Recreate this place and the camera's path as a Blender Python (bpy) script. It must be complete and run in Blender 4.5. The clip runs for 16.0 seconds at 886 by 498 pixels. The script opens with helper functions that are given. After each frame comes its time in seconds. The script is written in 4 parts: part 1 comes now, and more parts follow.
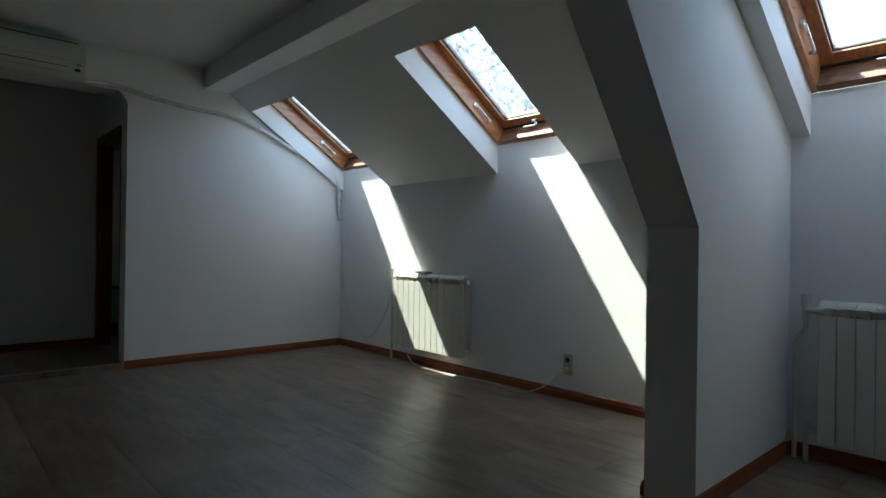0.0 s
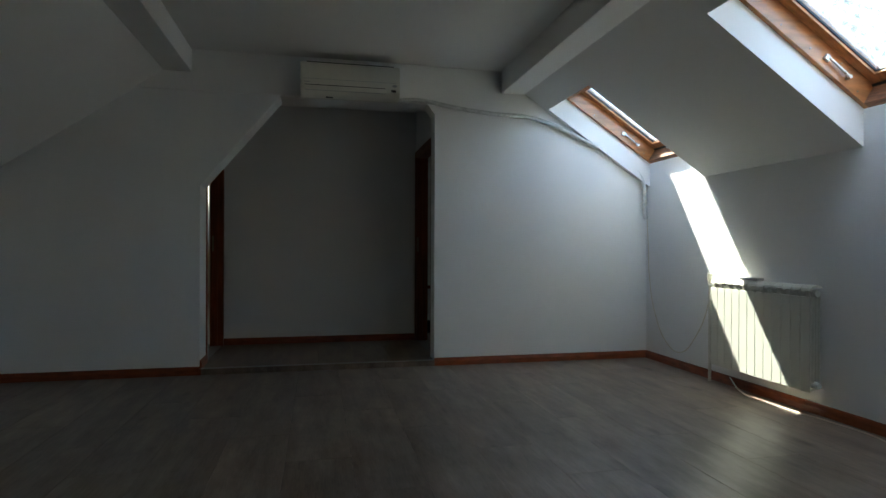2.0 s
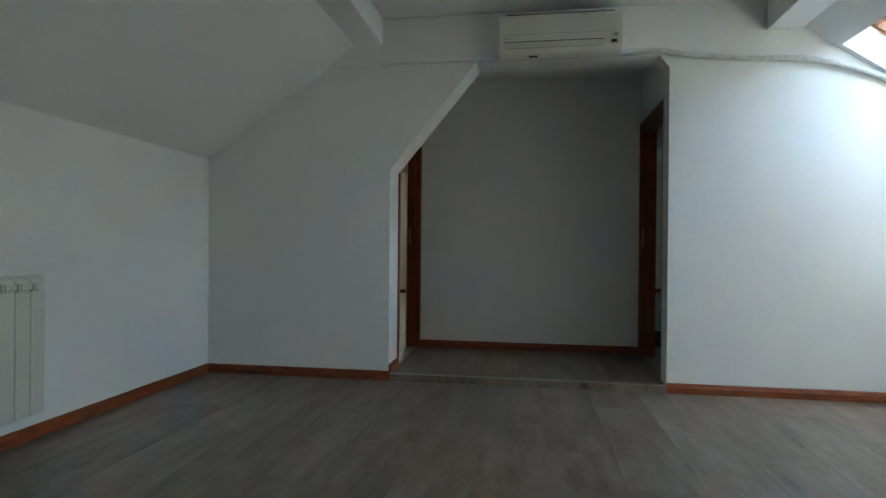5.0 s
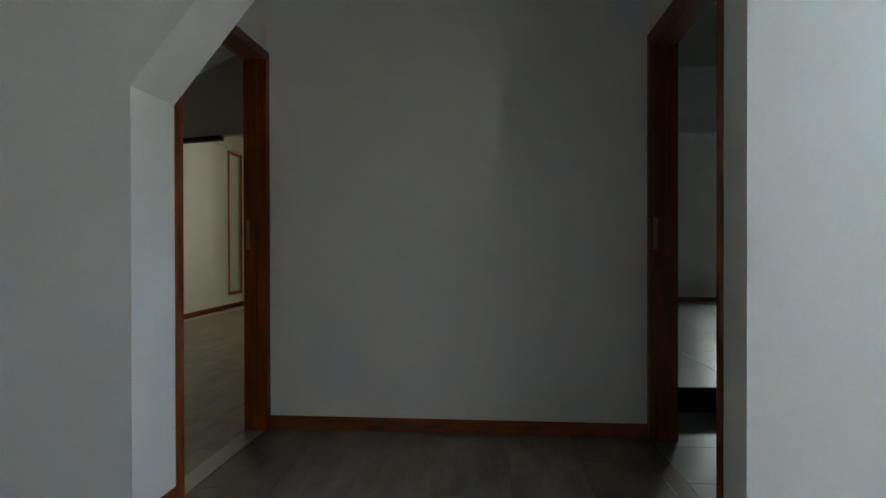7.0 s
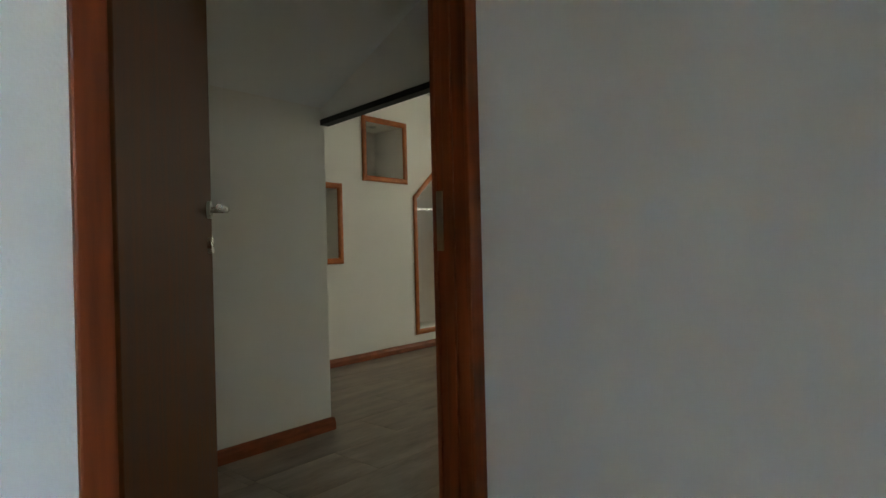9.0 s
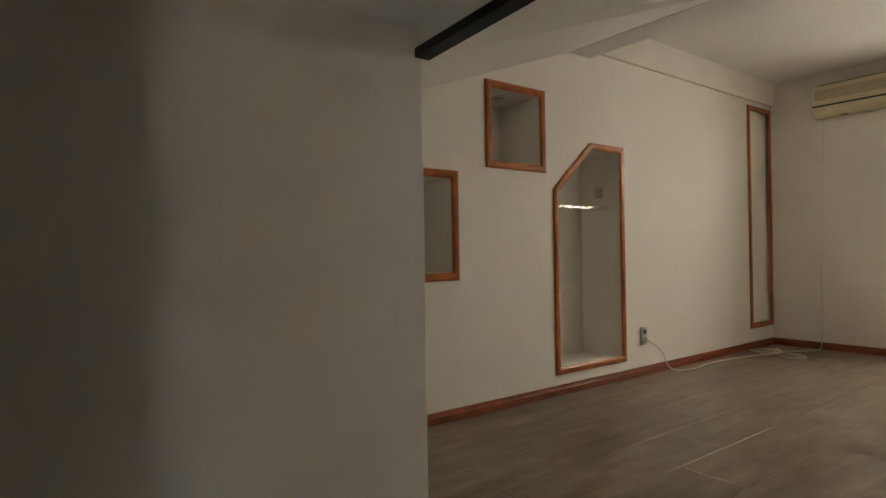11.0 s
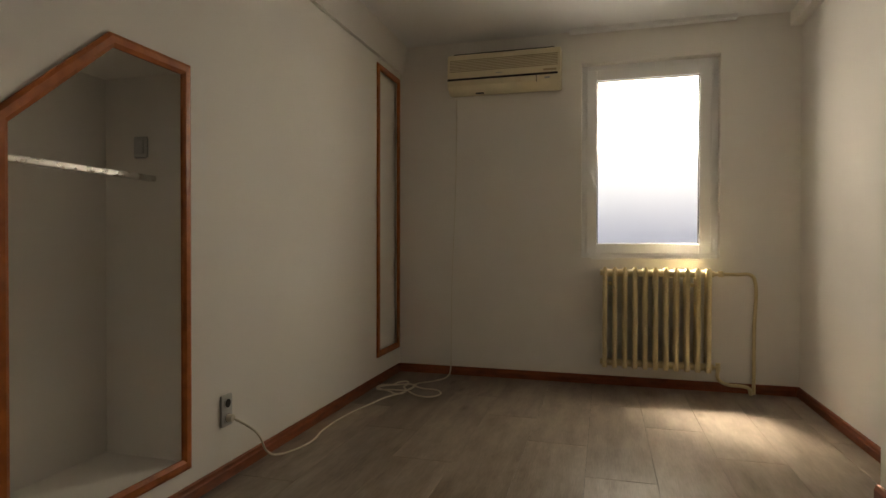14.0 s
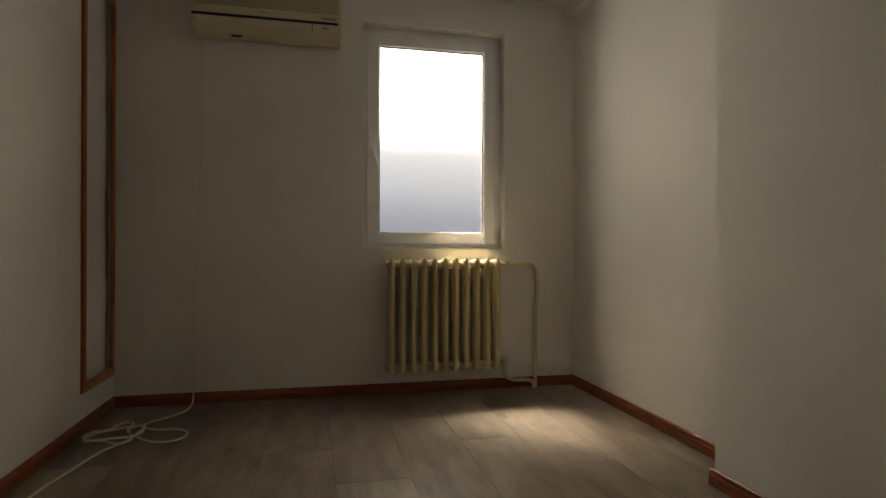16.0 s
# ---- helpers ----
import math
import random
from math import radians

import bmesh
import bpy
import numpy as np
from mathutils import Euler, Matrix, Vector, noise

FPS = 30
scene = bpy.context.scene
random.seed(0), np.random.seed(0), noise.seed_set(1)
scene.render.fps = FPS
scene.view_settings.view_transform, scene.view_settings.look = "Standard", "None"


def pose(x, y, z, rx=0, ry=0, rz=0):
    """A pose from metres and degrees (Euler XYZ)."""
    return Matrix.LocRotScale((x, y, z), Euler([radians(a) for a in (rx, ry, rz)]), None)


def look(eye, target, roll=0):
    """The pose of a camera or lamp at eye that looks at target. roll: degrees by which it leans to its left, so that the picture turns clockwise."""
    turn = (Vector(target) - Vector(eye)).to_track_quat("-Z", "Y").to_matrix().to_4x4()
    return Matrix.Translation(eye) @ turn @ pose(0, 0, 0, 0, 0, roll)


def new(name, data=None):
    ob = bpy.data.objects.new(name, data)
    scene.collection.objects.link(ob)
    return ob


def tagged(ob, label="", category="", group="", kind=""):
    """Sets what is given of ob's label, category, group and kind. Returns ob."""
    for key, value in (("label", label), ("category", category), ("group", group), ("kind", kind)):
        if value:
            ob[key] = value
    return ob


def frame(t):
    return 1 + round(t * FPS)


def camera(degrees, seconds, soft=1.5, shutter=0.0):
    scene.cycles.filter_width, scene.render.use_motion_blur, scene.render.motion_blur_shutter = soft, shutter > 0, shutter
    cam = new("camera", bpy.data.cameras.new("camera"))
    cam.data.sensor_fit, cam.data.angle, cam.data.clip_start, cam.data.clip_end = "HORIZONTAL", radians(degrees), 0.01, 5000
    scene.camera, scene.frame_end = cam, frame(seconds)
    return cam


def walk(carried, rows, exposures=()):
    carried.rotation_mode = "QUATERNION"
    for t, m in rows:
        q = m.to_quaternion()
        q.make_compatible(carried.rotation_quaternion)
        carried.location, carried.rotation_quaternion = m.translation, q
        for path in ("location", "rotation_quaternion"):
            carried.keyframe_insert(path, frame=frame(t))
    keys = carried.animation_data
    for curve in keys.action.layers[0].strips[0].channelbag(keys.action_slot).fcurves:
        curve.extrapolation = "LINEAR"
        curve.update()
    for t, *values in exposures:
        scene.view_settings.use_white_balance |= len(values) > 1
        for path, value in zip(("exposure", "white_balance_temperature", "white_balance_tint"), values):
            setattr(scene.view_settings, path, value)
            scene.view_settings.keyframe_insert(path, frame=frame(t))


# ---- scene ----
cam = camera(75.1, 16.0)
PATH = [
    (0, (-3.456, -5.47, 1.06), (-2.108, -3.992, 1.062), 0.8),
    (0.5, (-3.404, -5.243, 1.098), (-2.079, -3.745, 1.096), 0.65),
    (1, (-3.404, -5.132, 1.099), (-2.168, -3.560, 1.097), 0.35),
    (1.5, (-3.284, -5.144, 1.081), (-2.41, -3.346, 1.079), 0.2),
    (2, (-3.17, -5.15, 1.065), (-2.749, -3.195, 1.064), 0.2),
    (2.5, (-3.214, -5.151, 1.012), (-3.215, -3.151, 1.027), 0.2),
    (3, (-3.215, -5.125, 0.98), (-3.502, -3.146, 1.004), 0.5),
    (3.5, (-3.263, -5.109, 0.966), (-3.717, -3.162, 0.982), 0.5),
    (4, (-3.159, -5.019, 0.929), (-3.718, -3.099, 0.945), 0.7),
    (4.5, (-3.205, -4.684, 0.962), (-3.685, -2.742, 0.959), 0.6),
    (4.7, (-3.161, -4.52, 0.981), (-3.568, -2.562, 0.979), 0.6),
    (6.8, (-2.942, -2.086, 1.067), (-2.996, -0.087, 1.049), -0.1),
    (7, (-2.928, -1.857, 1.047), (-3.096, 0.136, 1.036), -0.1),
    (7.5, (-2.888, -1.385, 1.035), (-3.303, 0.571, 1.029), -0.1),
    (8, (-2.871, -0.991, 1.077), (-3.600, 0.871, 1.058), -0.83),
    (8.5, (-3.055, -0.486, 1.052), (-4.105, 1.216, 1.045), -1.38),
    (9, (-3.226, 0.000, 1.039), (-4.536, 1.512, 1.034), -1.37),
    (9.5, (-3.416, 0.304, 1.114), (-4.991, 1.536, 1.121), -1.31),
    (9.7, (-3.544, 0.387, 1.129), (-5.187, 1.527, 1.139), -1.16),
    (11.8, (-4.617, 1.248, 1.087), (-6.058, 2.635, 1.080), -0.2),
    (12, (-4.698, 1.341, 1.109), (-6.068, 2.798, 1.095), 0),
    (12.5, (-4.898, 1.689, 1.148), (-6.085, 3.298, 1.133), 0),
    (13, (-5.067, 2.055, 1.179), (-6.118, 3.757, 1.166), -0.1),
    (13.5, (-5.231, 2.436, 1.199), (-6.066, 4.253, 1.177), 0.1),
    (14, (-5.401, 2.808, 1.165), (-5.940, 4.734, 1.144), 0.1),
    (14.5, (-5.596, 3.061, 1.091), (-5.959, 5.028, 1.086), -0.1),
    (15, (-5.727, 3.261, 1.086), (-5.903, 5.253, 1.071), 0),
    (15.5, (-5.823, 3.475, 1.048), (-5.728, 5.473, 1.045), 0.1),
    (16, (-5.904, 3.585, 1.045), (-5.466, 5.537, 1.045), 0.2),
]
walk(cam, [(t, look(eye, target, roll)) for t, eye, target, roll in PATH],
     exposures=[(0, 3.3, 6250, -4), (0.5, 3.6, 6250, -4), (1.5, 3.7, 6350, -4), (2.5, 4.1, 6500, -4), (3.0, 4.5, 6500, -5), (3.5, 4.85, 6500, -6),
                (4.5, 5.2, 6250, -7), (7.0, 5.25, 6500, -6), (7.5, 5.65, 6500, -5), (8.5, 5.95, 6500, -7), (9.0, 6.0, 6600, -4), (9.7, 5.7, 6700, 0),
                (11.8, 6.3, 7500, 13), (12.5, 5.95, 7500, 13), (13.5, 5.5, 7500, 13), (14.5, 5.05, 7400, 11), (15, 4.85, 7300, 11), (16, 4.6, 7200, 11)])

# ---- world and sun ----
SUN_WAY = Vector((0.22, -0.54, -1.0)).normalized()
world = bpy.data.worlds.new("sky")
scene.world = world
world.use_nodes = True
wn = world.node_tree
sky = wn.nodes.new("ShaderNodeTexSky")
sky.sky_type = "NISHITA"
sky.sun_disc = False
sky.sun_elevation = math.asin(-SUN_WAY.z)
sky.sun_rotation = math.atan2(-SUN_WAY.x, -SUN_WAY.y)
sky.air_density, sky.dust_density = 1.2, 2.0
wn.links.new(sky.outputs[0], wn.nodes["Background"].inputs[0])
wn.nodes["Background"].inputs[1].default_value = 0.15
sun_data = bpy.data.lights.new("sun", "SUN")
sun_data.energy, sun_data.angle, sun_data.color = 1.9, radians(0.53), (1.0, 0.95, 0.87)
sun = new("sun", sun_data)
sun.matrix_world = look((0, 0, 20), Vector((0, 0, 20)) + SUN_WAY)


def window_light(name, eye, target, w, h, power, colour, spread=180):
    d = bpy.data.lights.new(name, "AREA")
    d.shape, d.size, d.size_y, d.energy, d.color = "RECTANGLE", w, h, power, colour
    d.spread = radians(spread)
    new(name, d).matrix_world = look(eye, target)


# area lamps added outside, for the skylight that falls through the two frosted windows
window_light("window_light_bedroom", (-5.07, 8.15, 2.40), (-5.10, 6.15, 2.28), 1.3, 0.85, 1.1, (1.0, 0.94, 0.82))
# narrow beam added in place of the blocked sun, for the soft floor patch
window_light("floor_patch_beam_bedroom", (-4.98, 8.46, 3.02), (-4.52, 6.88, 0.05), 0.3, 0.3, 0.34, (1.0, 0.94, 0.82), 24)
window_light("window_light_living", (0.95, 8.2, 2.7), (0.6, 6.0, 0.4), 0.9, 0.7, 1.4, (0.95, 0.97, 1.0))


# ---- materials ----
def mat(name, colour, rough=0.5, metal=0.0, vary=0.06, scale=3.0, bump=0.05, bump_scale=120.0, stretch=(1, 1, 1), spec=0.5, coat=0.0, random_piece=0.0):
    m = bpy.data.materials.new(name)
    m.use_nodes = True
    t = m.node_tree
    n, b = t.nodes, t.nodes["Principled BSDF"]
    b.inputs["Metallic"].default_value = metal
    b.inputs["Specular IOR Level"].default_value = spec
    b.inputs["Coat Weight"].default_value = coat
    co = n.new("ShaderNodeTexCoord")
    mp = n.new("ShaderNodeMapping")
    mp.inputs["Scale"].default_value = stretch
    geo = n.new("ShaderNodeNewGeometry")
    t.links.new(geo.outputs["Position"], mp.inputs["Vector"])
    big = n.new("ShaderNodeTexNoise")
    big.inputs["Scale"].default_value, big.inputs["Detail"].default_value = scale, 5
    fine = n.new("ShaderNodeTexNoise")
    fine.inputs["Scale"].default_value, fine.inputs["Detail"].default_value = bump_scale, 3
    t.links.new(mp.outputs[0], big.inputs["Vector"])
    t.links.new(mp.outputs[0], fine.inputs["Vector"])
    ramp = n.new("ShaderNodeValToRGB")
    ramp.color_ramp.elements[0].position, ramp.color_ramp.elements[1].position = 0.3, 0.7
    ramp.color_ramp.elements[0].color = (*[max(0, c * (1 - vary)) for c in colour], 1)
    ramp.color_ramp.elements[1].color = (*[min(1, c * (1 + vary)) for c in colour], 1)
    t.links.new(big.outputs[0], ramp.inputs[0])
    last = ramp.outputs[0]
    if random_piece:
        info = n.new("ShaderNodeObjectInfo")
        mr = n.new("ShaderNodeMapRange")
        mr.inputs["To Min"].default_value, mr.inputs["To Max"].default_value = 1 - random_piece, 1 + random_piece
        t.links.new(info.outputs["Random"], mr.inputs["Value"])
        mul = n.new("ShaderNodeVectorMath")
        mul.operation = "SCALE"
        t.links.new(last, mul.inputs[0])
        t.links.new(mr.outputs[0], mul.inputs["Scale"])
        last = mul.outputs[0]
    t.links.new(last, b.inputs["Base Color"])
    rr = n.new("ShaderNodeMapRange")
    rr.inputs["To Min"].default_value, rr.inputs["To Max"].default_value = max(0.02, rough - 0.07), min(1, rough + 0.07)
    t.links.new(big.outputs[0], rr.inputs["Value"])
    t.links.new(rr.outputs[0], b.inputs["Roughness"])
    if bump:
        bp = n.new("ShaderNodeBump")
        bp.inputs["Strength"].default_value, bp.inputs["Distance"].default_value = bump, 0.002
        t.links.new(fine.outputs[0], bp.inputs["Height"])
        t.links.new(bp.outputs[0], b.inputs["Normal"])
    return m


def laminate():
    """Grey-brown oak print: long streaks along y, cloudy patches, knots."""
    m = bpy.data.materials.new("laminate")
    m.use_nodes = True
    t = m.node_tree
    n, b = t.nodes, t.nodes["Principled BSDF"]
    geo = n.new("ShaderNodeNewGeometry")
    info = n.new("ShaderNodeObjectInfo")
    off = n.new("ShaderNodeVectorMath")
    off.operation = "MULTIPLY_ADD"
    off.inputs[1].default_value = (1, 1, 1)
    cx = n.new("ShaderNodeCombineXYZ")
    mu = n.new("ShaderNodeMath")
    mu.operation, mu.inputs[1].default_value = "MULTIPLY", 37.0
    t.links.new(info.outputs["Random"], mu.inputs[0])
    t.links.new(mu.outputs[0], cx.inputs[1])
    t.links.new(mu.outputs[0], cx.inputs[2])
    t.links.new(geo.outputs["Position"], off.inputs[0])
    t.links.new(cx.outputs[0], off.inputs[2])

    def noise_of(scale, stretch, detail):
        mp = n.new("ShaderNodeMapping")
        mp.inputs["Scale"].default_value = stretch
        t.links.new(off.outputs[0], mp.inputs["Vector"])
        k = n.new("ShaderNodeTexNoise")
        k.inputs["Scale"].default_value, k.inputs["Detail"].default_value = scale, detail
        k.inputs["Roughness"].default_value = 0.6
        t.links.new(mp.outputs[0], k.inputs["Vector"])
        return k.outputs[0]

    streak = noise_of(4.0, (3.2, 0.45, 1), 5)
    cloud = noise_of(3.2, (1.7, 0.8, 1), 5)
    grain = noise_of(20.0, (10, 0.6, 1), 4)
    r1 = n.new("ShaderNodeValToRGB")
    e = r1.color_ramp.elements
    e[0].position, e[1].position = 0.36, 0.64
    e[0].color, e[1].color = (0.085, 0.060, 0.042, 1), (0.315, 0.255, 0.200, 1)
    mixv = n.new("ShaderNodeMix")
    mixv.inputs[0].default_value = 0.58
    t.links.new(streak, mixv.inputs[2])
    t.links.new(cloud, mixv.inputs[3])
    mix2 = n.new("ShaderNodeMix")
    mix2.inputs[0].default_value = 0.22
    t.links.new(mixv.outputs[0], mix2.inputs[2])
    t.links.new(grain, mix2.inputs[3])
    t.links.new(mix2.outputs[0], r1.inputs[0])
    sp = n.new("ShaderNodeTexVoronoi")
    mp = n.new("ShaderNodeMapping")
    mp.inputs["Scale"].default_value = (2.2, 0.8, 1)
    t.links.new(off.outputs[0], mp.inputs["Vector"])
    t.links.new(mp.outputs[0], sp.inputs["Vector"])
    sp.inputs["Scale"].default_value = 1.6
    r2 = n.new("ShaderNodeValToRGB")
    r2.color_ramp.elements[0].position, r2.color_ramp.elements[1].position = 0.02, 0.13
    r2.color_ramp.elements[0].color, r2.color_ramp.elements[1].color = (0.42, 0.38, 0.35, 1), (1, 1, 1, 1)
    t.links.new(sp.outputs["Distance"], r2.inputs[0])
    mm = n.new("ShaderNodeMix")
    mm.data_type, mm.blend_type = "RGBA", "MULTIPLY"
    mm.inputs[0].default_value = 1.0
    t.links.new(r1.outputs[0], mm.inputs[6])
    t.links.new(r2.outputs[0], mm.inputs[7])
    mr = n.new("ShaderNodeMapRange")
    mr.inputs["To Min"].default_value, mr.inputs["To Max"].default_value = 0.9, 1.1
    t.links.new(info.outputs["Random"], mr.inputs["Value"])
    sc = n.new("ShaderNodeVectorMath")
    sc.operation = "SCALE"
    t.links.new(mm.outputs[2], sc.inputs[0])
    t.links.new(mr.outputs[0], sc.inputs["Scale"])
    t.links.new(sc.outputs[0], b.inputs["Base Color"])
    r3 = n.new("ShaderNodeMapRange")
    r3.inputs["To Min"].default_value, r3.inputs["To Max"].default_value = 0.24, 0.42
    t.links.new(cloud, r3.inputs["Value"])
    t.links.new(r3.outputs[0], b.inputs["Roughness"])
    bp = n.new("ShaderNodeBump")
    bp.inputs["Strength"].default_value, bp.inputs["Distance"].default_value = 0.08, 0.001
    t.links.new(grain, bp.inputs["Height"])
    t.links.new(bp.outputs[0], b.inputs["Normal"])
    return m


def frosted():
    m = bpy.data.materials.new("frosted_glass")
    m.use_nodes = True
    t = m.node_tree
    t.nodes.remove(t.nodes["Principled BSDF"])
    r = t.nodes.new("ShaderNodeBsdfRefraction")
    r.inputs["Roughness"].default_value, r.inputs["IOR"].default_value = 0.5, 1.45
    g = t.nodes.new("ShaderNodeBsdfGlossy")
    g.inputs["Roughness"].default_value = 0.35
    mx = t.nodes.new("ShaderNodeMixShader")
    mx.inputs[0].default_value = 0.05
    nz = t.nodes.new("ShaderNodeTexNoise")
    nz.inputs["Scale"].default_value = 160
    bp = t.nodes.new("ShaderNodeBump")
    bp.inputs["Strength"].default_value, bp.inputs["Distance"].default_value = 0.3, 0.002
    t.links.new(nz.outputs[0], bp.inputs["Height"])
    t.links.new(bp.outputs[0], r.inputs["Normal"])
    t.links.new(r.outputs[0], mx.inputs[1])
    t.links.new(g.outputs[0], mx.inputs[2])
    t.links.new(mx.outputs[0], t.nodes["Material Output"].inputs["Surface"])
    return m


def clear_glass():
    m = bpy.data.materials.new("clear_glass")
    m.use_nodes = True
    t = m.node_tree
    t.nodes.remove(t.nodes["Principled BSDF"])
    tr = t.nodes.new("ShaderNodeBsdfTransparent")
    tr.inputs[0].default_value = (0.66, 0.72, 0.78, 1)
    df = t.nodes.new("ShaderNodeBsdfTranslucent")
    df.inputs[0].default_value = (0.85, 0.87, 0.9, 1)
    g = t.nodes.new("ShaderNodeBsdfGlossy")
    g.inputs["Roughness"].default_value = 0.03
    nz = t.nodes.new("ShaderNodeTexNoise")
    nz.inputs["Scale"].default_value, nz.inputs["Detail"].default_value = 9, 6
    mr = t.nodes.new("ShaderNodeMapRange")
    mr.inputs["From Min"].default_value, mr.inputs["From Max"].default_value = 0.4, 0.75
    mr.inputs["To Min"].default_value, mr.inputs["To Max"].default_value = 0.04, 0.18
    t.links.new(nz.outputs[0], mr.inputs["Value"])
    m1 = t.nodes.new("ShaderNodeMixShader")
    t.links.new(mr.outputs[0], m1.inputs[0])
    t.links.new(tr.outputs[0], m1.inputs[1])
    t.links.new(df.outputs[0], m1.inputs[2])
    m2 = t.nodes.new("ShaderNodeMixShader")
    m2.inputs[0].default_value = 0.05
    t.links.new(m1.outputs[0], m2.inputs[1])
    t.links.new(g.outputs[0], m2.inputs[2])
    t.links.new(m2.outputs[0], t.nodes["Material Output"].inputs["Surface"])
    return m


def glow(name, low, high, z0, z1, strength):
    """A glowing sheet for the distance outside a frosted window: daylight painted as emission, paler towards the sky.
    """
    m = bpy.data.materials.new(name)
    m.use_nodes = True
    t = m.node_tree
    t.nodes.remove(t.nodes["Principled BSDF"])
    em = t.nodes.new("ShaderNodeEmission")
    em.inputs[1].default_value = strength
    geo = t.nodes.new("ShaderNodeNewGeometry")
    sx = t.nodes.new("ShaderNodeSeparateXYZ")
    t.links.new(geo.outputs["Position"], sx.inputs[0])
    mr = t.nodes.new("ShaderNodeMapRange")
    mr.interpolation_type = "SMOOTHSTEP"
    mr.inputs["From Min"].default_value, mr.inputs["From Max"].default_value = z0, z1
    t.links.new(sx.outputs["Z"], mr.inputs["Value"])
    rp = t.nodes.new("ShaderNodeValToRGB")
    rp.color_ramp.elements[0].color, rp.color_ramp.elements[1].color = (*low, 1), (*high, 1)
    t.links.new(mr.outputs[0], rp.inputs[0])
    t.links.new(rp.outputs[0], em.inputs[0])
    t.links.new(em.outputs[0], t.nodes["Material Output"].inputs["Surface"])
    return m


PAINT = mat("white_wall_paint", (0.82, 0.825, 0.82), 0.85, vary=0.025, scale=1.3, bump=0.25, bump_scale=160)
CEIL = mat("white_ceiling_paint", (0.81, 0.81, 0.80), 0.9, vary=0.02, scale=1.1, bump=0.2, bump_scale=140)
CREAM = mat("cream_wall_paint", (0.80, 0.77, 0.72), 0.85, vary=0.025, scale=1.3, bump=0.25, bump_scale=160)
FLOOR = laminate()
SUBFLOOR = mat("dark_joint", (0.05, 0.045, 0.04), 0.8)
TILE = mat("grey_floor_tile", (0.20, 0.20, 0.21), 0.36, vary=0.12, scale=4, bump=0.03, random_piece=0.06)
GROUT = mat("dark_grout", (0.06, 0.06, 0.06), 0.9)
SKIRT = mat("red_brown_skirting", (0.21, 0.054, 0.017), 0.4, vary=0.3, scale=9, bump=0.1, stretch=(1, 1, 4), spec=0.35, coat=0.05)
CASING = mat("mahogany_stained_casing", (0.20, 0.046, 0.013), 0.38, vary=0.32, scale=6, bump=0.1, stretch=(6, 6, 0.5), spec=0.3, coat=0.08)
LEAF = mat("brown_veneer_door", (0.085, 0.026, 0.0045), 0.5, vary=0.3, scale=5, bump=0.06, stretch=(8, 8, 0.4), spec=0.12)
TRIM = mat("orange_brown_wood_trim", (0.40, 0.115, 0.025), 0.4, vary=0.25, scale=8, bump=0.1, stretch=(2, 2, 2), spec=0.3, coat=0.06)
PINE = mat("varnished_pine", (0.40, 0.165, 0.058), 0.38, vary=0.35, scale=5, bump=0.15, stretch=(1, 9, 5), coat=0.3)
PINE_OLD = mat("weathered_pine", (0.22, 0.10, 0.05), 0.55, vary=0.45, scale=14, bump=0.3, stretch=(6, 1, 6))
RAD = mat("white_enamel", (0.66, 0.66, 0.59), 0.35, vary=0.03, scale=4, bump=0.02)
RAD_OLD = mat("yellowed_cream_enamel", (0.66, 0.55, 0.32), 0.42, vary=0.08, scale=8, bump=0.12)
PLASTIC = mat("ivory_plastic", (0.66, 0.65, 0.58), 0.42, vary=0.03, scale=5, bump=0.02)
PLASTIC_OLD = mat("yellowed_plastic", (0.72, 0.63, 0.44), 0.45, vary=0.05, scale=5, bump=0.03)
GRILLE = mat("brown_grey_grille", (0.40, 0.32, 0.20), 0.6, vary=0.05)
DARK = mat("dark_slot", (0.015, 0.014, 0.013), 0.6, vary=0.1)
GREY = mat("grey_plastic", (0.36, 0.36, 0.36), 0.45, vary=0.05)
SILVER = mat("silver_grey_plastic", (0.48, 0.48, 0.47), 0.4, vary=0.04)
METAL = mat("brushed_nickel", (0.62, 0.60, 0.56), 0.28, metal=1.0, vary=0.04, scale=20, bump=0)
BRASS = mat("aged_bronze", (0.30, 0.24, 0.18), 0.4, metal=0.9, vary=0.2, scale=20)
PVC = mat("white_window_plastic", (0.87, 0.87, 0.86), 0.35, vary=0.02, scale=5, bump=0.01)
CORD = mat("cream_cord", (0.68, 0.63, 0.52), 0.5, vary=0.04)
FOIL = mat("white_pipe_wrap", (0.60, 0.61, 0.60), 0.6, vary=0.18, scale=26, bump=0.9, bump_scale=45)
STEP = mat("grey_metal_strip", (0.45, 0.45, 0.45), 0.35, metal=0.7, vary=0.1, scale=14)
BLACK = mat("black_rail", (0.008, 0.008, 0.008), 0.6, vary=0.1)
RUBBER = mat("black_gasket", (0.02, 0.02, 0.022), 0.7, vary=0.1)
FROST = frosted()
GLASS = clear_glass()
STUCCO = mat("pale_stucco", (0.3, 0.29, 0.28), 0.9, vary=0.12, scale=2, bump=0.6, bump_scale=60)
ROOFTILE = mat("grey_roof_tile", (0.17, 0.17, 0.17), 0.8, vary=0.2, scale=6, bump=0.6, bump_scale=30)
GROUND = mat("yard_ground", (0.14, 0.13, 0.11), 0.95, vary=0.25, scale=0.8)
BARK = mat("tree_bark", (0.10, 0.08, 0.06), 0.9, vary=0.3, scale=12, bump=0.6)
FOLIAGE = mat("pale_foliage", (0.10, 0.12, 0.07), 0.6, vary=0.4, scale=3)


